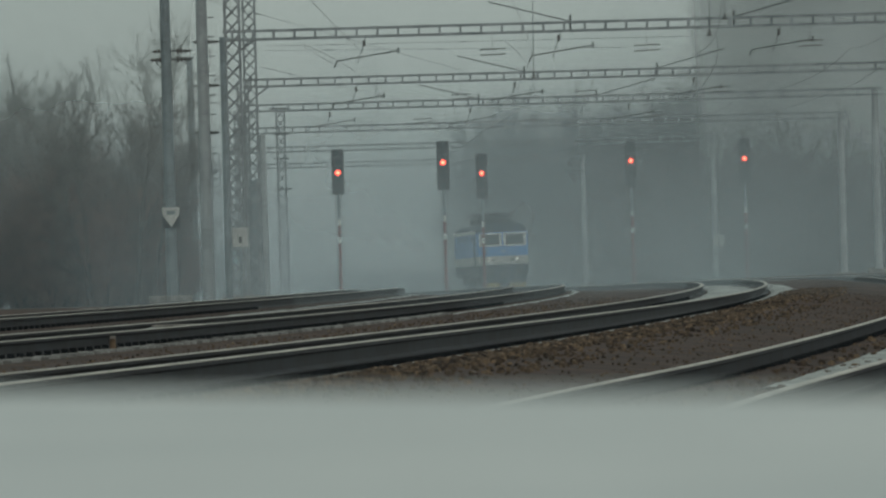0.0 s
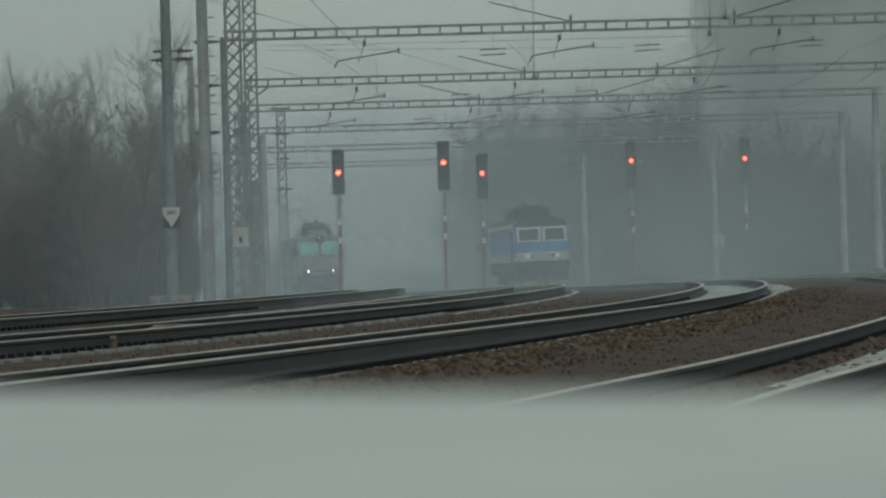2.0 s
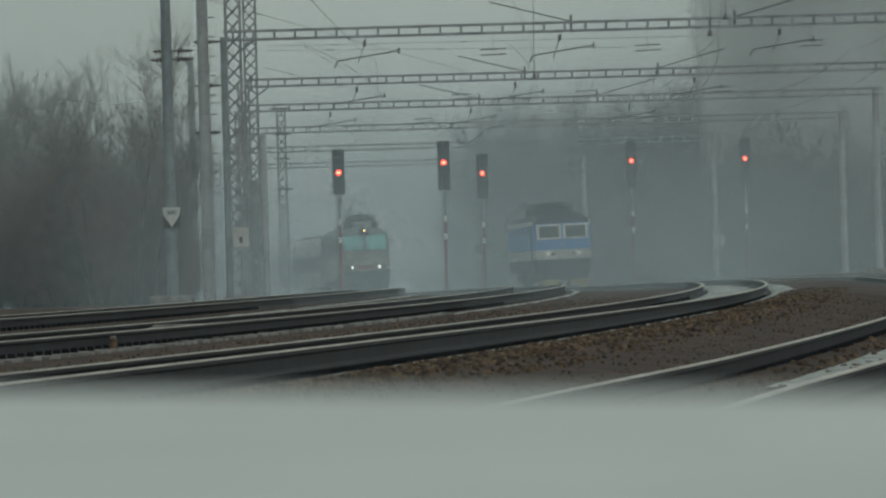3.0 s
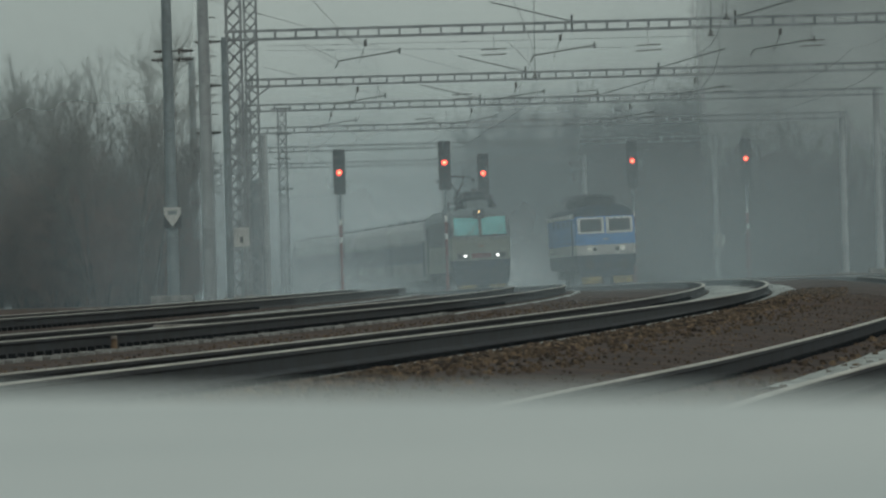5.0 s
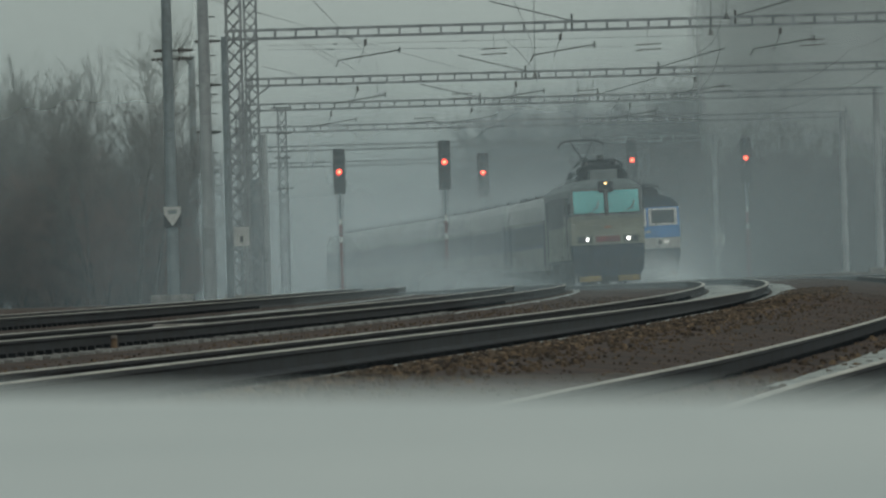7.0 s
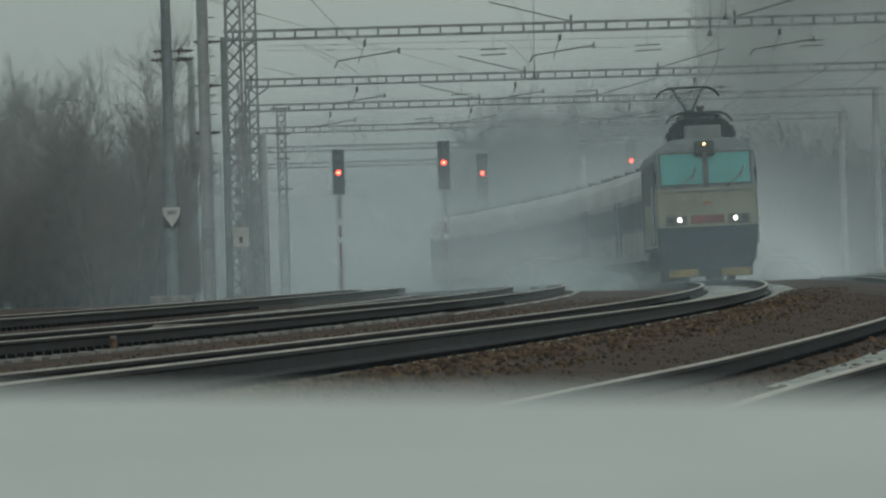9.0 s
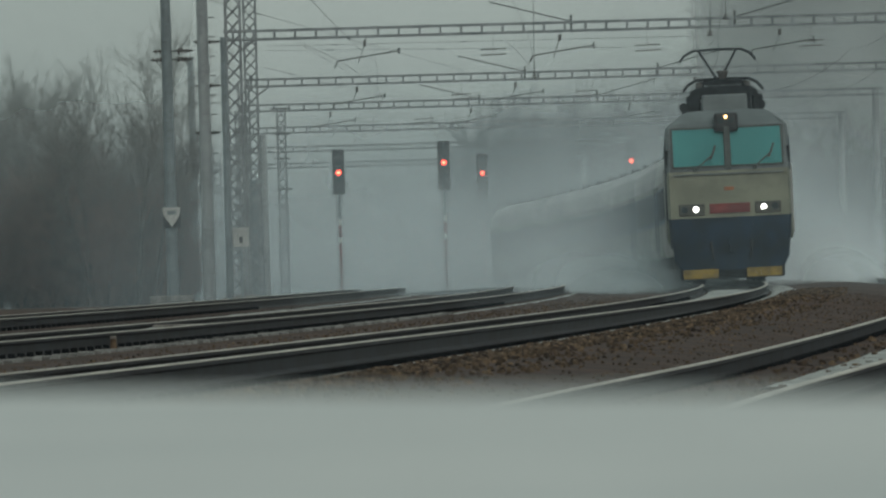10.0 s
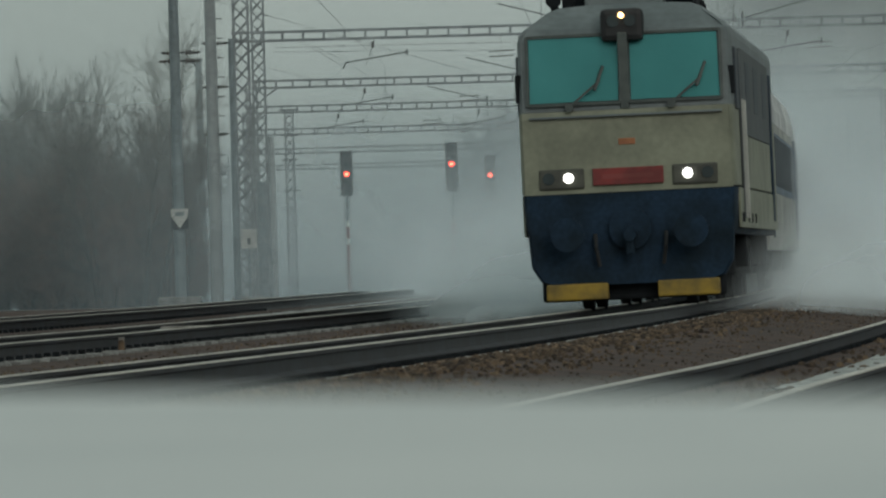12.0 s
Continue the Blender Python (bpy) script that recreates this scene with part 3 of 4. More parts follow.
def signal(x, y, zl, top, bottom, lamp_at, w=0.62):
    """A colour light signal; its heights are over the ground."""
    g = ground_z(x, y)
    p = thing("railway_signal", pose(x, y, g), "black colour-light railway signal showing red on a banded mast", "railway signal", "row of signals")
    bm = bmesh.new()
    box(bm, -w / 2, w / 2, -0.05, 0.12, bottom, top, 0.06)
    head = part("head", bm, M_black, p)
    n = max(3, int((top - bottom) / 0.42))
    for i in range(n):
        z = bottom + (i + 0.5) * (top - bottom) / n
        if abs(z - lamp_at) < 0.21:
            continue
        bm = bmesh.new()
        disc(bm, (0, -0.07, z), 0.1, "y", 0.03, 14)
        part("dark_lens", bm, M_glass, head)
        bm = bmesh.new()
        box(bm, -0.13, 0.13, -0.3, -0.05, z + 0.12, z + 0.135)
        part("hood", bm, M_black, head)
    # wide weakly glowing disc: the lamp's halo is built into the lens
    bm = bmesh.new()
    disc(bm, (0, -0.075, lamp_at), 0.145, "y", 0.04, 18)
    part("red_lens_halo", bm, M_redlamp, head, "lit red lens widened to show its halo")
    bm = bmesh.new()
    disc(bm, (0, -0.1, lamp_at), 0.07, "y", 0.03, 16)
    part("lamp_core", bm, M_redcore, head, "bright core of the red light")
    bands = [(0, bottom - 2.45, M_redp), (bottom - 2.45, bottom - 2.15, M_white), (bottom - 2.15, bottom - 1.55, M_redp), (bottom - 1.55, bottom - 1.25, M_white), (bottom - 1.25, bottom, M_post)]
    for a, b, m in bands:
        bm = bmesh.new()
        disc(bm, (0, 0.05, (a + b) / 2), 0.075, "z", b - a, 12)
        part("mast_band", bm, m, p)
    bm = bmesh.new()
    for sx in (-0.16, 0.16):
        bar(bm, (sx, 0.2, 0.3), (sx, 0.2, bottom), 0.03)
    k = 0.5
    while k < bottom:
        bar(bm, (-0.16, 0.2, k), (0.16, 0.2, k), 0.025)
        k += 0.35
    part("ladder", bm, M_wire, p)
    bm = bmesh.new()
    box(bm, -0.3, 0.3, -0.25, 0.35, -0.3, 0.12, 0.03)
    part("footing", bm, M_sleeper, p)


def build_signals():
    for x, y, zl, zt, zb in SIGNALS:
        g = ground_z(x, y)
        signal(x, y, zl, zt - g, zb - g, zl - g)


# x, y, lamp level, top and bottom of the head
SIGNALS = [(-5.17, 355, 5.47, 6.64, 4.36), (0.14, 350, 5.76, 6.83, 4.38), (2.25, 385, 5.62, 6.70, 4.23), (10.42, 385, 6.08, 7.16, 4.60), (16.63, 385, 6.03, 7.14, 4.61)]


def build_lineside():
    bm = bmesh.new()
    box(bm, -0.65, 0.65, -0.5, 0.5, -0.4, 0.22, 0.04)
    f = part("mast_footing", bm, M_sleeper)
    f.location = (-8.28, 213.9, ground_z(-8.28, 214) + 0.08)
    tagged(f, "low pale concrete footing beside a mast", "footing")
    for x, y, w, h, m, label in ((-3.45, 91, 0.36, 0.14, M_snow, "frosted point rod cover between the tracks"), (-3.68, 78, 0.035, 0.13, M_stone, "small brownish marker box by the rail"), (-6.9, 150, 0.3, 0.12, M_snow, "frosted cable trough lid between the tracks")):
        c = thing("lineside_box", pose(x, y, ground_z(x, y)), label, "lineside box")
        bm = bmesh.new()
        box(bm, -w, w, -1.2 if w > 0.2 else -0.1, 1.2 if w > 0.2 else 0.1, -0.05, h, 0.02)
        part("cover", bm, m, c)
        bm = bmesh.new()
        box(bm, -w * 0.9, w * 0.9, -0.3 if w > 0.2 else -0.06, 0.3 if w > 0.2 else 0.06, h - 0.005, h + 0.03, 0.01)
        part("lid", bm, M_sleeper, c)


build_lineside()
build_overhead()
build_masts()
build_signals()


# ---- rolling stock: +x to the viewer's right, +y back along the train, z from the rail tops ----
def mirror(half):
    return half + [(-x, z) for x, z in reversed(half)]


def slab(name, parent, x0, x1, z0, z1, y0, y1, material, bevel=0.0, label=""):
    bm = bmesh.new()
    box(bm, x0, x1, y0, y1, z0, z1, bevel)
    return part(name, bm, material, parent, label)


def wheelset(parent, y, r=0.62):
    bm = bmesh.new()
    for s in (-1, 1):
        disc(bm, (s * 0.755, y, r), r, "x", 0.13, 24)
        disc(bm, (s * 0.69, y, r), r + 0.03, "x", 0.03, 24)
    disc(bm, (0, y, r), 0.09, "x", 1.5, 10)
    part("wheelset", bm, M_under, parent)


def bogie(parent, y, wb=3.2, r=0.62):
    bm = bmesh.new()
    for s in (-1, 1):
        box(bm, s * 1.08 - 0.09, s * 1.08 + 0.09, y - wb / 2 - 0.6, y + wb / 2 + 0.6, 0.55, 0.95, 0.04)
        for k in (-1, 1):
            box(bm, s * 1.1 - 0.14, s * 1.1 + 0.14, y + k * wb / 2 - 0.2, y + k * wb / 2 + 0.2, 0.38, 0.8, 0.03)
    box(bm, -1.1, 1.1, y - 0.35, y + 0.35, 0.5, 0.85, 0.04)
    part("bogie_frame", bm, M_under, parent)
    wheelset(parent, y - wb / 2, r)
    wheelset(parent, y + wb / 2, r)


def single_arm(parent, y, zbase, ztop, folded):
    """A single-arm current collector with a horned head 2 m wide."""
    bm = bmesh.new()
    for s in (-1, 1):
        box(bm, s * 0.55 - 0.04, s * 0.55 + 0.04, y - 0.9, y + 0.9, zbase, zbase + 0.07)
    for k in (-0.8, 0.0, 0.8):
        box(bm, -0.6, 0.6, y + k - 0.04, y + k + 0.04, zbase, zbase + 0.07)
    for s in (-0.55, 0.55):
        for k in (-0.8, 0.8):
            disc(bm, (s, y + k, zbase - 0.12), 0.08, "z", 0.26, 10)
    base = part("pantograph_base", bm, M_under, parent)
    zm = zbase + (ztop - zbase) * (0.45 if not folded else 0.5)
    bm = bmesh.new()
    bar(bm, (0, y + 0.8, zbase + 0.06), (0, y - 0.85, zm), 0.10)
    part("lower_arm", bm, M_under, base)
    bm = bmesh.new()
    for s in (-1, 1):
        bar(bm, (s * 0.06, y - 0.85, zm), (s * 0.48, y + 0.2, ztop - 0.05), 0.045)
    bar(bm, (-0.14, y - 0.85, zm), (0.14, y - 0.85, zm), 0.09)
    part("upper_arm", bm, M_under, base)
    for k in (0.05, 0.42):
        bm = bmesh.new()
        path_tube(bm, [(-1.0, y + k, ztop - 0.32), (-0.98, y + k, ztop - 0.26), (-0.86, y + k, ztop - 0.12), (-0.64, y + k, ztop - 0.02), (0, y + k, ztop), (0.64, y + k, ztop - 0.02), (0.86, y + k, ztop - 0.12), (0.98, y + k, ztop - 0.26), (1.0, y + k, ztop - 0.32)], 0.03, 6)
        part("collector_strip", bm, M_under, base)
    bm = bmesh.new()
    for s in (-0.62, 0.0, 0.62):
        bar(bm, (s, y + 0.05, ztop - 0.02), (s, y + 0.42, ztop - 0.02), 0.04)
    part("head_brace", bm, M_under, base)


def locomotive():
    L = 16.7
    t = thing("electric_locomotive", pose(0, 0, 0), "cream and navy electric locomotive with teal windscreens and lit headlights", "locomotive")
    # body shell: full cross sections with a raked, rounded nose
    mid = [(1.53, 1.66), (1.53, 2.70), (1.52, 2.80)]
    top = [(1.52, 3.80), (1.50, 3.90), (1.42, 3.99), (1.10, 4.23), (0.95, 4.29), (0.5, 4.32)]

    def shell(name, half, ys, material):
        full = mirror(half)
        bm = bmesh.new()
        secs = []
        for y, k in ys:
            secs.append([(x * k, y + rake(z) * max(0, 1 - y / 1.2), z) for x, z in full])
        loft(bm, secs)
        for f in bm.faces:
            f.smooth = False
        return part(name, bm, material, t)

    def rake(z):
        return 0.0 if z < 2.7 else (z - 2.7) * 0.22 + max(0, z - 3.95) * 1.6

    nose = [(0.0, 0.955), (0.05, 0.975), (0.16, 0.99), (0.4, 1.0), (L - 0.3, 1.0), (L, 0.96)]
    shell("skirt", [(1.46, 0.98), (1.50, 1.2), (1.52, 1.64)], nose, M_navy)
    shell("lower_body", mid, nose, M_cream)
    shell("upper_body", [(1.52, 2.804)] + top, nose, M_roofgrey)
    # front: buffer beam, skirt pieces, coupler
    bm = bmesh.new()
    beam = mirror([(1.10, 0.34), (1.30, 0.42), (1.42, 0.62), (1.45, 1.04)])
    loft(bm, [[(x * k, y, z) for x, z in beam] for y, k in ((0.008, 0.97), (0.05, 1.0), (0.42, 1.0))])
    part("buffer_beam", bm, M_navy, t)
    for s in (-1, 1):
        slab("step_board", t, min(s * 0.35, s * 1.22), max(s * 0.35, s * 1.22), 0.14, 0.37, -0.10, 0.14, M_yellow, 0.03, "yellow snow guard")
        bm = bmesh.new()
        disc(bm, (s * 0.87, -0.42, 1.06), 0.24, "y", 0.05, 22)
        disc(bm, (s * 0.87, -0.2, 1.06), 0.11, "y", 0.45, 14)
        part("buffer", bm, M_navy, t)
        # lamp clusters
        bm = bmesh.new()
        box(bm, min(s * 0.62, s * 1.26), max(s * 0.62, s * 1.26), -0.035, 0.06, 1.70, 1.99, 0.03)
        hs = part("lamp_housing", bm, M_housing, t)
        bm = bmesh.new()
        disc(bm, (s * 0.84, -0.05, 1.86), 0.069, "y", 0.03, 20)
        part("headlight", bm, M_lamp, hs, "lit white headlight")
        bm = bmesh.new()
        disc(bm, (s * 1.12, -0.045, 1.86), 0.085, "y", 0.02, 18)
        part("tail_light", bm, M_glass, hs)
        # windscreen halves with frames
        x0, x1 = (0.09, 1.34) if s > 0 else (-1.34, -0.09)
        bm = bmesh.new()
        q = lambda z: rake(z) - 0.03
        vs = [bm.verts.new(p) for p in ((x0, q(2.93), 2.93), (x1, q(2.93), 2.93), (x1 - 0.02 * (s > 0) + 0.02 * (s < 0), q(3.84), 3.84), (x0, q(3.84), 3.84))]
        f = bm.faces.new(vs)
        bmesh.ops.solidify(bm, geom=[f], thickness=0.02)
        ws = part("windscreen", bm, M_teal, t, "teal-tinted windscreen with the sky's reflection in its colour")
        bm = bmesh.new()
        pts = [(x0 - 0.03, q(2.90) - 0.015, 2.90), (x1 + 0.03, q(2.90) - 0.015, 2.90), (x1 + 0.03, q(3.87) - 0.015, 3.87), (x0 - 0.03, q(3.87) - 0.015, 3.87)]
        for a, b in zip(pts, pts[1:] + pts[:1]):
            bar(bm, a, b, 0.04)
        part("frame", bm, M_frame, ws)
        xa = -0.62 if s < 0 else 0.82
        bm = bmesh.new()
        bar(bm, (xa - 0.16, q(2.86) - 0.06, 2.86), (xa + 0.28, q(3.22) - 0.07, 3.22), 0.03)
        bar(bm, (xa + 0.2, q(3.1) - 0.08, 3.08), (xa + 0.33, q(3.4) - 0.08, 3.42), 0.035)
        disc(bm, (xa - 0.16, q(2.84) - 0.05, 2.85), 0.06, "y", 0.08, 10)
        part("wiper", bm, M_frame, t)
        # cab side: door, windows, handrails
        xs = s * 1.54
        for name, y0, y1, z0, z1, m in (("cab_window", 0.55, 1.45, 2.75, 3.62, M_coachglass), ("cab_door", 1.75, 2.45, 1.2, 3.62, M_sideband), ("machine_window", 4.2, 5.6, 2.8, 3.5, M_coachglass), ("machine_window", 7.4, 9.0, 2.8, 3.5, M_coachglass), ("machine_window", 11.0, 12.4, 2.8, 3.5, M_coachglass), ("cab_door", 14.2, 14.9, 1.2, 3.55, M_navy)):
            slab(name, t, min(xs - s * 0.03, xs + s * 0.012), max(xs - s * 0.03, xs + s * 0.016), z0, z1, y0, y1, m, 0.01)
        for y in (1.65, 2.55):
            bm = bmesh.new()
            bar(bm, (xs + s * 0.05, y, 1.2), (xs + s * 0.05, y, 2.9), 0.035, sides=6)
            part("handrail", bm, M_palegrey, t)
        slab("side_sill", t, min(xs - s * 0.03, xs + s * 0.006), max(xs - s * 0.03, xs + s * 0.006), 1.06, 1.63, 0.6, 16.0, M_cream, 0.01, "dirty cream side sill")
        for y in (0.9, 1.5, 3.2, 4.6, 6.0):
            slab("sill_socket", t, min(xs, xs + s * 0.02), max(xs, xs + s * 0.02), 1.14, 1.28, y, y + 0.22, M_under, 0.01)
        slab("louvre_band", t, min(xs - s * 0.03, xs + s * 0.01), max(xs - s * 0.03, xs + s * 0.01), 2.42, 3.66, 2.7, 13.9, M_sideband, 0.01)
        bm = bmesh.new()
        box(bm, s * 1.50 - 0.05, s * 1.50 + 0.05, 0.15, 0.35, 2.95, 3.35, 0.02)
        part("mirror", bm, M_under, t)
        for y in (4.2, 12.5):
            slab("underframe_box", t, min(s * 0.75, s * 1.40), max(s * 0.75, s * 1.40), 0.5, 0.98, y - 0.2 + 2.4, y + 1.6, M_under, 0.04)
    slab("snow_plough", t, -1.3, 1.3, 0.12, 0.5, 0.25, 0.5, M_under, 0.06)
    slab("red_band", t, -0.5, 0.5, 1.74, 1.98, -0.05, 0.03, M_redp, 0.01, "dull red number band")
    slab("lettering", t, -0.36, 0.36, 1.83, 1.89, -0.056, -0.051, mat("faded_lettering", (0.24, 0.05, 0.045), 0.6))
    slab("trim_line", t, -1.47, 1.47, 1.640, 1.672, -0.02, 0.03, M_cream)
    slab("rail_below_windscreen", t, -1.36, 1.36, 2.70, 2.735, -0.055, 0.05, M_roofgrey, 0.01)
    slab("emblem", t, -0.12, 0.12, 2.30, 2.39, -0.01, 0.02, mat("faded_orange_emblem", (0.40, 0.16, 0.07), 0.6), 0.01)
    slab("centre_pillar", t, -0.07, 0.07, 2.8, 3.88, 0.0, 0.2, M_frame, 0.02)
    bm = bmesh.new()
    box(bm, -0.30, 0.30, 0.02, 0.5, 3.76, 4.22, 0.08)
    mb = part("marker_box", bm, M_black, t)
    for x, m, z in ((-0.12, M_glass, 4.04), (0.12, M_glass, 4.04)):
        bm = bmesh.new()
        disc(bm, (x, 0.01, z), 0.085, "y", 0.03, 16)
        part("marker_lens", bm, m, mb)
    bm = bmesh.new()
    disc(bm, (0, 0.0, 4.12), 0.042, "y", 0.04, 14)
    part("marker_light", bm, M_amber, mb, "small warm marker light")
    bm = bmesh.new()
    disc(bm, (0, -0.04, 1.12), 0.30, "y", 0.12, 24)
    disc(bm, (0, -0.2, 1.02), 0.09, "y", 0.4, 10)
    box(bm, -0.06, 0.06, -0.34, -0.2, 0.75, 1.15, 0.02)
    part("coupler", bm, M_navy, t)
    for x in (-0.5, 0.5):
        bm = bmesh.new()
        path_tube(bm, [(x, -0.02, 1.05), (x * 0.98, -0.14, 0.85), (x * 0.9, -0.1, 0.6)], 0.03, 6)
        part("brake_hose", bm, M_black, t)
    # roof gear: equipment box, horns, dark cover, folded front collector, raised rear one
    slab("roof_box", t, -0.56, 0.56, 4.27, 4.70, 1.0, 3.0, M_roofgrey, 0.05)
    slab("roof_box_post", t, 0.58, 0.68, 4.27, 4.74, 1.1, 1.5, M_under, 0.02)
    slab("roof_hood", t, -0.8, 0.8, 4.26, 4.50, 3.0, 13.5, M_roofgrey, 0.08)
    for x, z, r in ((-1.02, 4.42, 0.11), (-0.80, 4.40, 0.09), (0.92, 4.42, 0.10)):
        bm = bmesh.new()
        disc(bm, (x, 1.5, z), r * 0.6, "y", 0.5, 14)
        disc(bm, (x, 1.22, z), r, "y", 0.1, 14)
        box(bm, x - 0.05, x + 0.05, 1.4, 1.7, 4.18, z)
        part("horn", bm, M_under, t)
    for x0, x1, z1 in ((-0.94, -0.60, 4.72), (0.72, 0.98, 4.70)):
        slab("resistor_case", t, x0, x1, 4.24, z1, 1.9, 3.4, M_under, 0.05)
    bm = bmesh.new()
    arch = mirror([(0.86, 4.66), (0.84, 4.80), (0.70, 4.90), (0.35, 4.94)])
    loft(bm, [[(x, y, z) for x, z in arch] for y in (1.9, 2.1, 4.6)])
    part("roof_cover", bm, M_under, t)
    for x in (-0.6, 0.6):
        for y in (2.3, 4.2):
            bm = bmesh.new()
            for k in range(3):
                disc(bm, (x, y, 4.92 + 0.05 * k), 0.09 - 0.012 * (k % 2), "z", 0.04, 10)
            part("insulator", bm, M_insul, t)
    single_arm(t, 3.2, 5.0, 5.16, True)
    bm = bmesh.new()
    disc(bm, (0, 2.4, 5.16), 0.05, "z", 0.24, 12, 0.14)
    disc(bm, (0, 2.4, 5.30), 0.15, "z", 0.05, 12)
    part("roof_insulator", bm, M_insul, t)
    single_arm(t, 13.2, 4.72, 6.2, False)
    for y in (3.5, 13.2):
        bogie(t, y)
    return t


def coach(first):
    L = 24.1
    t = thing("passenger_coach", pose(0, 0, 0), "blue-grey passenger coach with a frosted pale roof in blown snow", "railway coach", "coaches of the express train")
    for name, half, m in (("lower_body", [(1.38, 0.75), (1.415, 1.0), (1.415, 1.72)], M_coachlow), ("window_band", [(1.415, 1.724), (1.415, 2.76)], M_coach), ("cornice", [(1.415, 2.764), (1.405, 2.93)], M_coachlow)):
        side = mirror(half)
        bm = bmesh.new()
        loft(bm, [[(x * k, y, z) for x, z in side] for y, k in ((0.15, 0.97), (0.4, 1.0), (L - 0.4, 1.0), (L - 0.15, 0.97))])
        part(name, bm, m, t)
    roof = mirror([(1.405, 2.934), (1.39, 3.2), (1.30, 3.55), (1.05, 3.85), (0.6, 4.02), (0.2, 4.06)])
    bm = bmesh.new()
    loft(bm, [[(x * k, y, z) for x, z in roof] for y, k in ((0.15, 0.96), (0.5, 1.0), (L - 0.5, 1.0), (L - 0.15, 0.96))])
    part("roof", bm, M_coachroof, t)
    for s in (-1, 1):
        xs = s * 1.42
        for i in range(10):
            y = 3.2 + i * 1.8
            slab("window", t, min(xs - s * 0.03, xs + s * 0.006), max(xs - s * 0.03, xs + s * 0.006), 1.85, 2.7, y, y + 1.2, M_coachglass, 0.01)
        for y in (1.1, L - 2.0):
            slab("door", t, min(xs - s * 0.03, xs + s * 0.01), max(xs - s * 0.03, xs + s * 0.01), 0.95, 2.9, y, y + 0.9, M_navy, 0.01)
    for y in (0.5, 8, 16, L - 1.8):
        slab("roof_vent", t, -0.6, 0.6, 4.0, 4.17, y, y + 1.3, M_under, 0.05)
    slab("gangway", t, -0.75, 0.75, 1.1, 3.3, -0.3, 0.16, M_under, 0.05)
    slab("gangway", t, -0.75, 0.75, 1.1, 3.3, L - 0.16, L + 0.25, M_under, 0.05)
    slab("underframe_box", t, -1.2, 1.2, 0.4, 0.76, 9, 17, M_under, 0.05)
    for y in (3.3, L - 3.3):
        bogie(t, y, 2.5, 0.46)
    return t


def blue_locomotive():
    L = 16.8
    t = thing("electric_locomotive", pose(0, 0, 0), "blue electric locomotive with a pale grey band and white-framed cab windows", "locomotive")
    nose = [(0.0, 0.95), (0.08, 0.98), (0.3, 1.0), (L - 0.3, 1.0), (L, 0.96)]

    def shell(name, half, material, rk=0.0):
        bm = bmesh.new()
        full = mirror(half)
        loft(bm, [[(x * k, y + rk * (z - 2.5) * max(0, 1 - y / 1.0), z) for x, z in full] for y, k in nose])
        return part(name, bm, material, t)

    shell("skirt", [(1.40, 0.85), (1.49, 1.1), (1.49, 1.52)], M_navy)
    shell("grey_band", [(1.495, 1.524), (1.495, 2.02)], M_palegrey)
    shell("lower_body", [(1.5, 2.024), (1.5, 2.6)], M_blue)
    shell("upper_body", [(1.5, 2.604), (1.48, 3.42)], M_blue, 0.1)
    shell("roof", [(1.52, 3.424), (1.5, 3.52), (1.2, 3.85), (0.6, 3.98)], M_navy, 0.1)
    for s in (-1, 1):
        x0, x1 = (0.14, 1.28) if s > 0 else (-1.28, -0.14)
        ws = slab("window_frame", t, x0 - 0.09, x1 + 0.09, 2.58, 3.38, -0.04, 0.12, M_white, 0.02, "white window surround")
        slab("windscreen", ws, x0 + 0.05, x1 - 0.05, 2.68, 3.28, -0.06, 0.0, M_glass, 0.01)
        bm = bmesh.new()
        disc(bm, (s * 0.82, -0.03, 1.83), 0.11, "y", 0.04, 18)
        part("headlight", bm, M_lampdim, t, "dim headlight")
        bm = bmesh.new()
        disc(bm, (s * 0.55, -0.03, 1.8), 0.09, "y", 0.04, 18)
        part("tail_light", bm, M_glass, t)
        slab("step_board", t, min(s * 0.3, s * 1.25), max(s * 0.3, s * 1.25), 0.1, 0.45, -0.08, 0.14, M_yellow, 0.03, "yellow snow guard")
        bm = bmesh.new()
        disc(bm, (s * 0.87, -0.42, 1.06), 0.24, "y", 0.05, 22)
        disc(bm, (s * 0.87, -0.2, 1.06), 0.11, "y", 0.45, 14)
        part("buffer", bm, M_under, t)
        xs = s * 1.5
        for y in (3.6, 6.6, 9.6, 12.6):
            slab("side_window", t, min(xs - s * 0.03, xs + s * 0.01), max(xs - s * 0.03, xs + s * 0.01), 2.95, 3.25, y, y + 0.8, M_coachglass, 0.01)
        slab("cab_door", t, min(xs - s * 0.03, xs + s * 0.01), max(xs - s * 0.03, xs + s * 0.01), 1.2, 3.3, 1.6, 2.3, M_navy, 0.01)
        # pale edge strip, white and enlarged to paint the highlight along the roof
        slab("roof_edge_highlight", t, min(s * 1.35, s * 1.56), max(s * 1.35, s * 1.56), 3.36, 3.56, 0.6, L - 0.6, M_white, 0.03, "pale roof edge whitened as a highlight")
    slab("emblem", t, -0.12, 0.12, 2.26, 2.34, -0.01, 0.03, M_palegrey, 0.01)
    slab("buffer_beam", t, -1.35, 1.35, 0.42, 0.9, 0.05, 0.4, M_navy, 0.04)
    bm = bmesh.new()
    disc(bm, (0, -0.15, 1.02), 0.1, "y", 0.4, 10)
    part("coupler", bm, M_under, t)
    slab("roof_box", t, -0.75, 0.75, 3.95, 4.3, 2.2, 5.5, M_under, 0.1)
    single_arm(t, 3.6, 4.36, 4.56, True)
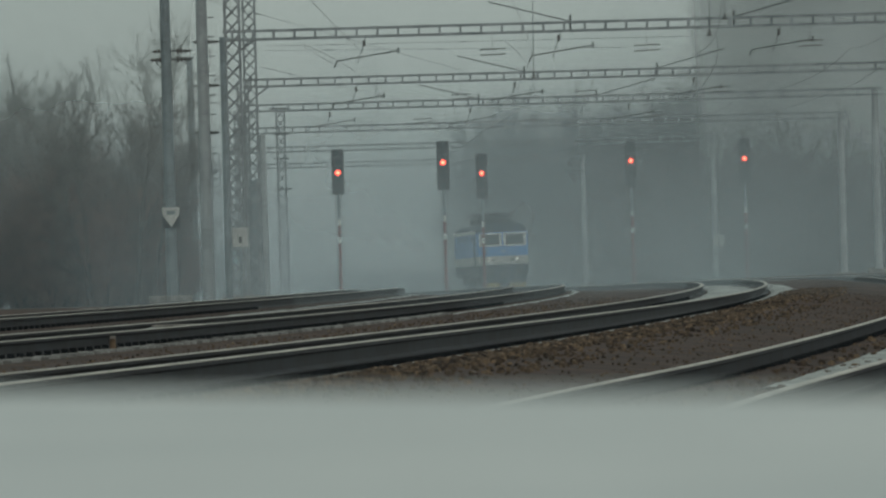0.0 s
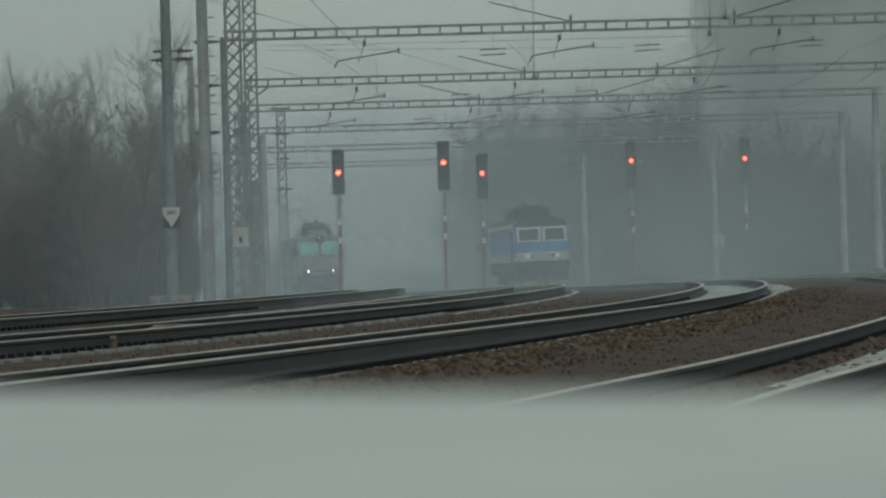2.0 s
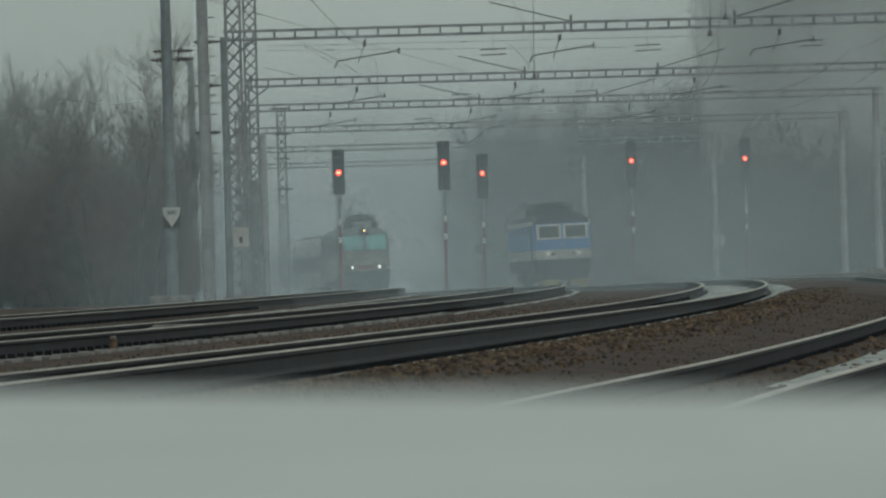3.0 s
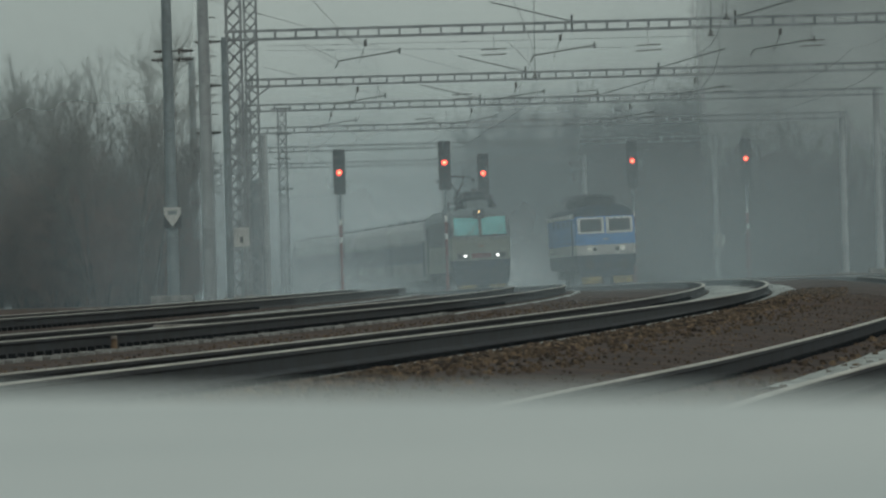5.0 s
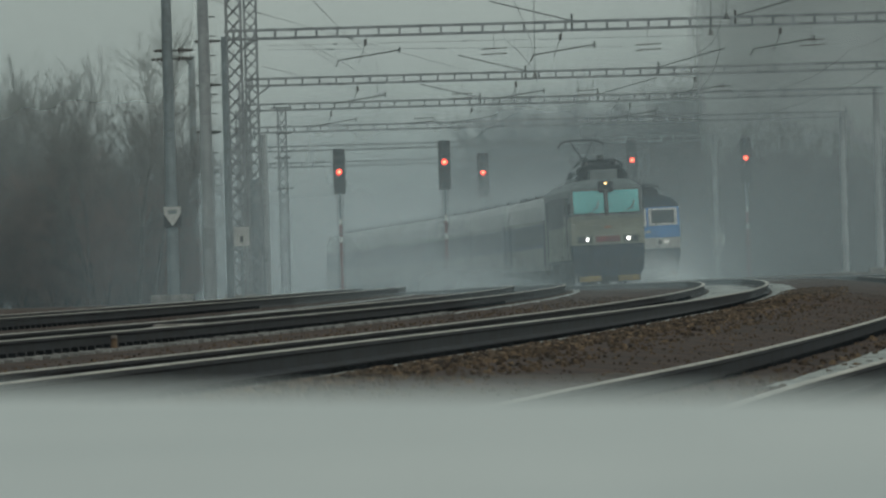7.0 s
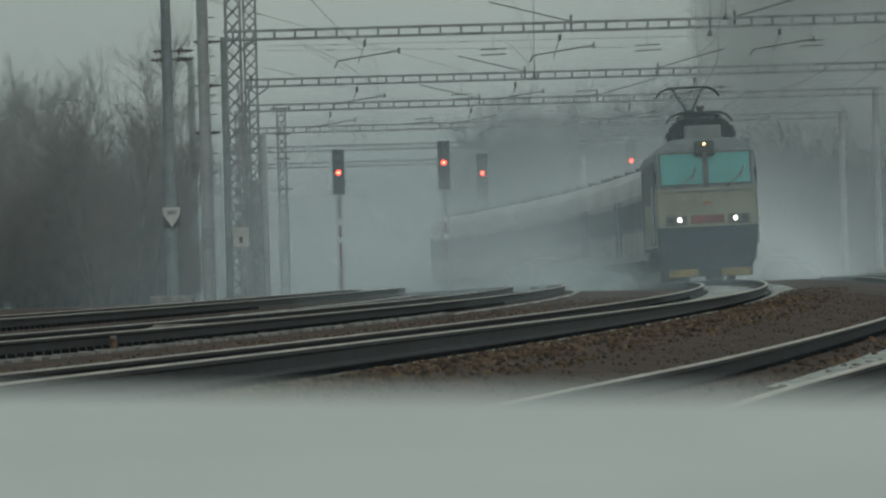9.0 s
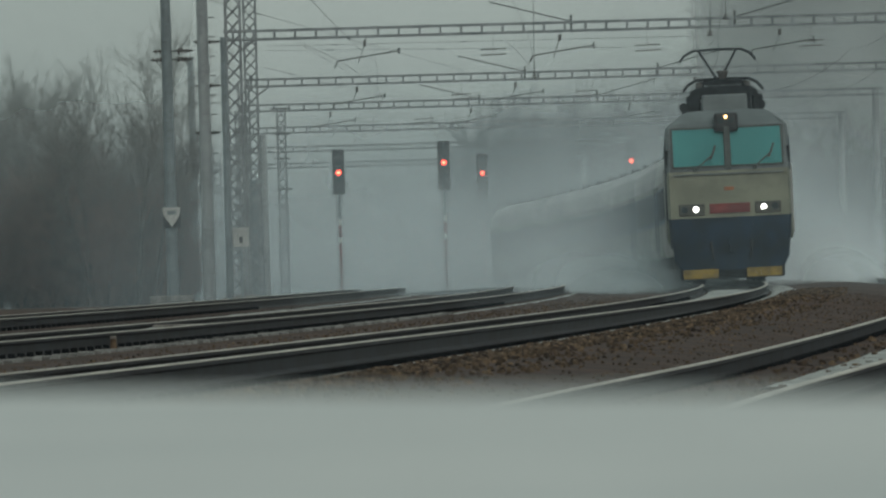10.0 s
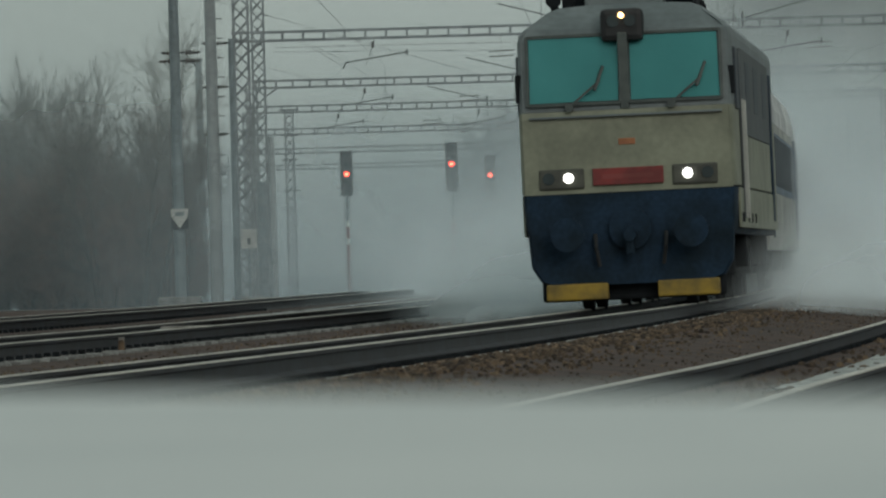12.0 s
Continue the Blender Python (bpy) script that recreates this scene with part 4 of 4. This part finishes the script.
    slab("roof_case", t, -0.7, 0.7, 3.95, 4.5, 5.6, 7.0, M_under, 0.12)
    slab("roof_box", t, -0.8, 0.8, 3.95, 4.35, 7, 13, M_under, 0.1)
    single_arm(t, 13.4, 4.4, 4.62, True)
    for y in (3.7, 13.1):
        bogie(t, y)
    return t


main_locomotive = locomotive()
lead_coach = coach(True)
coaches = [lead_coach] + [copy_thing(lead_coach, pose(0, 0, 0)) for _ in range(5)]
other_locomotive = blue_locomotive()


# ---- mist: thin see-through sheets across the line that stand in for haze ----
def haze_sheet(y, x0, x1, z0, z1, dense, low, high, seed, fade=None, tone=(0.645, 0.775, 0.835)):
    rng = random.Random(seed)
    nx, nz = 16, 6
    verts, faces = [], []
    for i in range(nx + 1):
        for k in range(nz + 1):
            x, z = x0 + (x1 - x0) * i / nx, z0 + (z1 - z0) * k / nz
            verts.append((x, noise.noise((x * 0.06, z * 0.1, seed)) * 3.0, z))
    for i in range(nx):
        for k in range(nz):
            a = i * (nz + 1) + k
            faces.append((a, a + nz + 1, a + nz + 2, a + 1))
    ob = from_lists("haze_sheet", verts, faces, mist("haze_sheet_tint", tone, dense, low, high, 0.06, wisp=0.3, fade=fade), smooth=True)
    ob.location = (0, y, 0)
    tagged(ob, "thin see-through grey sheet standing in for haze across the tracks", "mist", "mist banks", "stuff")


MISTS = [(128, 0.05, 2, 26, (-5, -1)), (150, 0.07, 2, 24, (-6, -2)), (178, 0.07, 2, 24, (-8, -4)), (207, 0.25, -0.5, 7, (-13, -8)), (240, 0.12, 0, 9, (18, 2)), (292, 0.14, 0, 11, (34, 4)), (332, 0.13, 0, 11, (34, 4)), (378, 0.10, 0, 11, (24, 6)), (432, 0.20, 0, 14, (30, 8)), (480, 0.36, 6, 22, (34, 8)), (540, 0.24, 4, 16), (600, 0.45, 4, 15)]


def build_mist():
    for i, (y, dense, low, high, *fade) in enumerate(MISTS):
        haze_sheet(y, -60, 70, track_z(y) - 0.6, 26, dense, low, high, 11 + i, fade[0] if fade else None)


build_mist()
# added dense sheet in place of tall hazy woods, painted paler upwards
haze_sheet(474, 0, 95, -2, 34, 0.84, 16, -12, 31, (16.6, 18.4), (0.70, 0.755, 0.755))
# dim airlight of the right side is put into this darker tone
haze_sheet(352, 0, 95, -2, 24, 0.34, 6, 18, 34, (3.0, 12.0), (0.42, 0.485, 0.505))
# paler tone: skylight on the treetop haze is put into the colour
haze_sheet(244, -60, -4, -2, 20, 0.36, 8, -0.5, 32, (-5.0, -10.0), (0.82, 0.92, 0.92))
haze_sheet(209, -60, 0, -2, 14, 0.13, -0.5, 6, 35, (-3.5, -6.5))
haze_sheet(258, -60, -4, -2, 20, 0.12, 6, 24, 33, (-6.0, -13.0))


# ---- bare winter trees ----
def limb(verts, faces, a, b, r0, r1, sides=3):
    d = (b - a).normalized()
    up = Vector((0, 0, 1)) if abs(d.z) < 0.9 else Vector((1, 0, 0))
    s = d.cross(up).normalized()
    t = s.cross(d)
    n = len(verts)
    for p, r in ((a, r0), (b, r1)):
        for i in range(sides):
            q = 2 * math.pi * i / sides
            verts.append(p + (s * math.cos(q) + t * math.sin(q)) * r)
    for i in range(sides):
        j = (i + 1) % sides
        faces.append((n + i, n + j, n + sides + j, n + sides + i))


def grow(rng, verts, faces, p, d, length, r, level, kids, up):
    """One branch of three bent pieces, with its side branches."""
    steps = 3 if level else 5
    q = p
    for k in range(steps):
        d = (d + Vector((rng.uniform(-1, 1), rng.uniform(-1, 1), rng.uniform(-0.4, 0.9) * up)) * 0.14).normalized()
        e = q + d * (length / steps)
        limb(verts, faces, q, e, r * (1 - k / steps * 0.75), r * (1 - (k + 1) / steps * 0.75), 5 if level == 0 else 3)
        if level < len(kids) and (level or k >= 1):
            for _ in range(kids[level]):
                f = rng.uniform(0.1, 1.0)
                side = d.cross(Vector((rng.uniform(-1, 1), rng.uniform(-1, 1), rng.uniform(-1, 1)))).normalized()
                nd = (d * rng.uniform(0.5, 1.0) + side * rng.uniform(0.5, 1.0) + Vector((0, 0, 0.25 * up))).normalized()
                grow(rng, verts, faces, q + (e - q) * f, nd, length * rng.uniform(0.38, 0.58), max(r * 0.42, 0.007), level + 1, kids, up)
        q = e


def bare_tree(seed, height, stems, kids, name="bare_tree"):
    rng = random.Random(seed)
    t = thing(name, pose(0, 0, 0), "leafless tree with a dense crown of dark twigs", "tree", "bare trees by the line")
    v, f, v2, f2 = [], [], [], []
    for _ in range(stems):
        lean = Vector((rng.uniform(-0.25, 0.25), rng.uniform(-0.25, 0.25), 1)).normalized()
        p = Vector((rng.uniform(-0.2, 0.2), rng.uniform(-0.2, 0.2), -0.2)) * (stems > 1) + Vector((0, 0, -0.2))
        h = height * rng.uniform(0.3, 0.42)
        q = p + lean * h
        r = 0.012 * height * rng.uniform(0.8, 1.2)
        limb(v, f, p, p + lean * h * 0.5, r * 1.3, r, 7)
        limb(v, f, p + lean * h * 0.5, q, r, r * 0.8, 7)
        grow(rng, v2, f2, q, lean, height * 0.62, r * 0.8, 0, kids, 1.0)
        for _ in range(3 if stems < 4 else 7):
            nd = (lean + Vector((rng.uniform(-1, 1), rng.uniform(-1, 1), 0.1))).normalized()
            grow(rng, v2, f2, p + lean * h * rng.uniform(0.35 if stems < 4 else 0.05, 1.0), nd, height * rng.uniform(0.3, 0.5), r * 0.5, 1, kids, 0.8)
    from_lists("trunk", v, f, M_bark, t)
    tagged(from_lists("crown", v2, f2, M_bush if stems > 3 else M_twig, t), "bare twigs")
    return t


def build_trees():
    kinds = [bare_tree(21 + i, 8.0 + (i % 3) * 0.8, 1 + i % 2, (3, 4, 4)) for i in range(4)]
    bushes = [bare_tree(61 + i, 5.5, 5, (3, 3, 3), "bare_bush") for i in range(3)]
    for b in bushes:
        tagged(b, "leafless thicket of thin dark stems", "bush", "bushes by the line")
    rng = random.Random(8)
    spots = []
    for x, y, k in ((-11.0, 262, 0.92), (-13.5, 268, 0.78), (-15.2, 262, 0.86), (-17.3, 270, 0.9), (-19.0, 264, 0.92), (-12.8, 282, 0.9), (-16.5, 288, 1.0), (-20.5, 282, 1.12), (-22.5, 292, 1.12), (-18.4, 300, 1.0), (-14.6, 305, 0.92), (-21.5, 255, 0.85), (-24.0, 300, 1.15), (-12.2, 318, 0.9), (-10.9, 250, 1.0), (-12.4, 251, 0.9), (-9.8, 275, 0.85)):
        spots.append((x, y, k))
    for i, (x, y, k) in enumerate(spots):
        m = pose(x, y, ground_z(x, y), 0, 0, rng.uniform(0, 360)) @ Matrix.Scale(1, 4)
        src = kinds[i % 4]
        c = src if i < 4 else copy_thing(src, m)
        k *= 0.86 if x > -17 else 1.0
        c.matrix_basis = m @ Matrix.Diagonal((k, k, k, 1))
    for i in range(80):
        x, y = -25.0 + (i % 40) * 0.38 + rng.uniform(-0.3, 0.3), rng.uniform(249, 262) + 12 * (i // 40)
        k = rng.uniform(0.5, 1.0) * (0.7 if x > -13 else 1.0)
        m = pose(x, y, ground_z(x, y) - 0.1, 0, 0, rng.uniform(0, 360))
        c = bushes[i] if i < 3 else copy_thing(bushes[i % 3], m)
        c.matrix_basis = m @ Matrix.Diagonal((k, k, k, 1))
    # a lone open-branched tree before the thicket
    lone = bare_tree(97, 8.4, 1, (3, 3, 2))
    tagged(lone, "leafless tree with open upright branches before a thicket", "tree", "bare trees by the line")
    lone.matrix_basis = pose(-10.3, 247, ground_z(-10.3, 247), 0, 0, 200) @ Matrix.Scale(0.72, 4)
    lone = bare_tree(99, 6.6, 1, (3, 3, 2))
    tagged(lone, "small leafless tree with open branches before a thicket", "tree", "bare trees by the line")
    lone.matrix_basis = pose(-9.4, 248, ground_z(-9.4, 248), 0, 0, 60) @ Matrix.Scale(0.68, 4)
    # far woods: one mass of many trunks and twigs
    v, f = [], []
    for i in range(260):
        x = rng.uniform(-5, 40)
        y = rng.uniform(480, 590)
        if x < 1.0 or x < 14 and rng.random() > ((x + 5) / 19) ** 0.8:
            continue
        px = x / y
        tall = 11.0 + 2.2 * noise.noise((x * 0.22, 3.0, 0.0)) + rng.uniform(-2.0, 1.6)
        if px > 0.0435:
            tall = 21.0 + rng.uniform(-2, 3)
        elif px < 0.002:
            tall = 9.0
        p = Vector((x, y, track_z(y) - 0.5))
        limb(v, f, p, p + Vector((0, 0, tall * 0.45)), 0.16, 0.12, 5)
        grow(rng, v, f, p + Vector((0, 0, tall * 0.4)), Vector((0, 0, 1)), tall * 0.6, 0.09, 0, (3, 4), 1.0)
        for _ in range(5):
            nd = Vector((rng.uniform(-1, 1), rng.uniform(-1, 1), 0.9)).normalized()
            grow(rng, v, f, p + Vector((0, 0, tall * rng.uniform(0.03, 0.6))), nd, tall * 0.32, 0.045, 1, (3, 4, 3), 1.0)
    for i in range(150):
        x, y = rng.uniform(9, 40), rng.uniform(478, 500)
        p = Vector((x, y, track_z(y) - 0.5))
        for _ in range(4):
            nd = Vector((rng.uniform(-0.7, 0.7), rng.uniform(-0.7, 0.7), 1)).normalized()
            grow(rng, v, f, p, nd, rng.uniform(4, 8), 0.06, 1, (3, 3, 3), 1.0)
    for i in range(130):
        x, y = rng.uniform(13, 36), rng.uniform(452, 471)
        p = Vector((x, y, track_z(y) - 0.5))
        for _ in range(4):
            nd = Vector((rng.uniform(-0.6, 0.6), rng.uniform(-0.6, 0.6), 1)).normalized()
            grow(rng, v, f, p, nd, rng.uniform(4, 9), 0.05, 1, (3, 3, 3), 1.0)
    ob = from_lists("far_woods", v, f, M_twig)
    tagged(ob, "bare far woods fading into the mist", "woods", kind="stuff")


build_trees()


# ---- snow dust whirled up by the express: leaning billows that travel with it ----
M_dust = [mist("snow_dust", (0.69, 0.78, 0.815), d, 0, 1, 0.3, True, 0.2, 0.0) for d in (0.17, 0.22, 0.26, 0.34)]


def billow(parent, x, y, w, h, material, seed):
    nx, nz = 18, 10
    verts, faces = [], []
    for i in range(nx + 1):
        for k in range(nz + 1):
            u, s = -1 + 2 * i / nx, k / nz
            bulge = noise.noise((u * 2.0, s * 2.0, seed)) * 0.5
            verts.append((x + u * w, y + s * h * 0.75 + bulge + u * u * 0.6, -0.45 + s * h))
    for i in range(nx):
        for k in range(nz):
            a = i * (nz + 1) + k
            faces.append((a, a + nz + 1, a + nz + 2, a + 1))
    return from_lists("billow", verts, faces, material, parent, True)


def build_dust():
    made = []
    rows = ((1.6, -2.1, 1.1, 0.8, 1), (2.6, 2.6, 1.9, 2.0, 1), (4.5, -2.4, 1.5, 1.2, 1), (6.0, 2.2, 1.9, 2.0, 2), (9.0, -2.7, 2.2, 1.5, 2), (11.0, 2.6, 2.2, 2.0, 3), (16.0, -3.0, 3.2, 1.9, 3), (18.5, 3.2, 2.9, 2.2, 3), (24.0, 3.2, 3.2, 2.6, 3), (34.0, 2.4, 3.8, 6.0, 1), (30.0, -3.4, 3.6, 2.8, 3), (38.0, 3.8, 6.8, 5.2, 1), (40.0, 0.5, 5.0, 7.5, 2), (48.0, -3.8, 4.2, 3.2, 3), (52.0, 3.5, 9.5, 6.0, 1), (62.0, 0.6, 9.0, 8.5, 1), (82.0, 0.0, 9.5, 8.5, 1), (104.0, -0.5, 10.0, 8.5, 0), (128.0, -1.0, 10.5, 8.0, 0), (153.0, -1.5, 11.0, 8.0, 0), (180.0, -2.0, 11.0, 8.0, 2), (215.0, -2.0, 11.0, 7.5, 2), (255.0, -2.5, 11.0, 7.0, 0))
    for i, (off, x, w, h, m) in enumerate(rows):
        c = thing("snow_cloud", pose(0, 0, 0), "pale cloud of powder snow whirled up by the train", "snow cloud", "snow whirled up by the train", "stuff")
        billow(c, x, 0, w, h, M_dust[m], 3.0 + i)
        if 18 <= off < 200:
            billow(c, x + 1.0, 9.0, w * 0.9, h * 0.55, M_dust[m], 30.0 + i)
        made.append((off, c))
    return made


dust = build_dust()


# ---- what moves ----
def along(which, y, length):
    a, b = on_track(which, y + 2.5), on_track(which, y + length - 2.5)
    d = b - a
    m = Euler((math.atan2(d.z, d.y), -CANT, math.atan2(-d.x, d.y)), "XYZ").to_matrix().to_4x4()
    s = on_track(which, y)
    return Matrix.Translation(s) @ m


def train_y(t):
    return 99.1 + 37.5 * (12.0 - t)


def other_y(t):
    return 410.0 - 12.4 * t


def motions():
    times = [i * 0.5 for i in range(25)]
    walk(main_locomotive, [(t, along("main", train_y(t), 16.7)) for t in times])
    for i, c in enumerate(coaches):
        walk(c, [(t, along("main", train_y(t) + 17.1 + i * 24.6, 24.1)) for t in times])
    for off, c in dust:
        walk(c, [(t, along("main", train_y(t) + off, 10.0)) for t in times])
    walk(other_locomotive, [(t, along("right", other_y(t), 16.8)) for t in times])


motions()
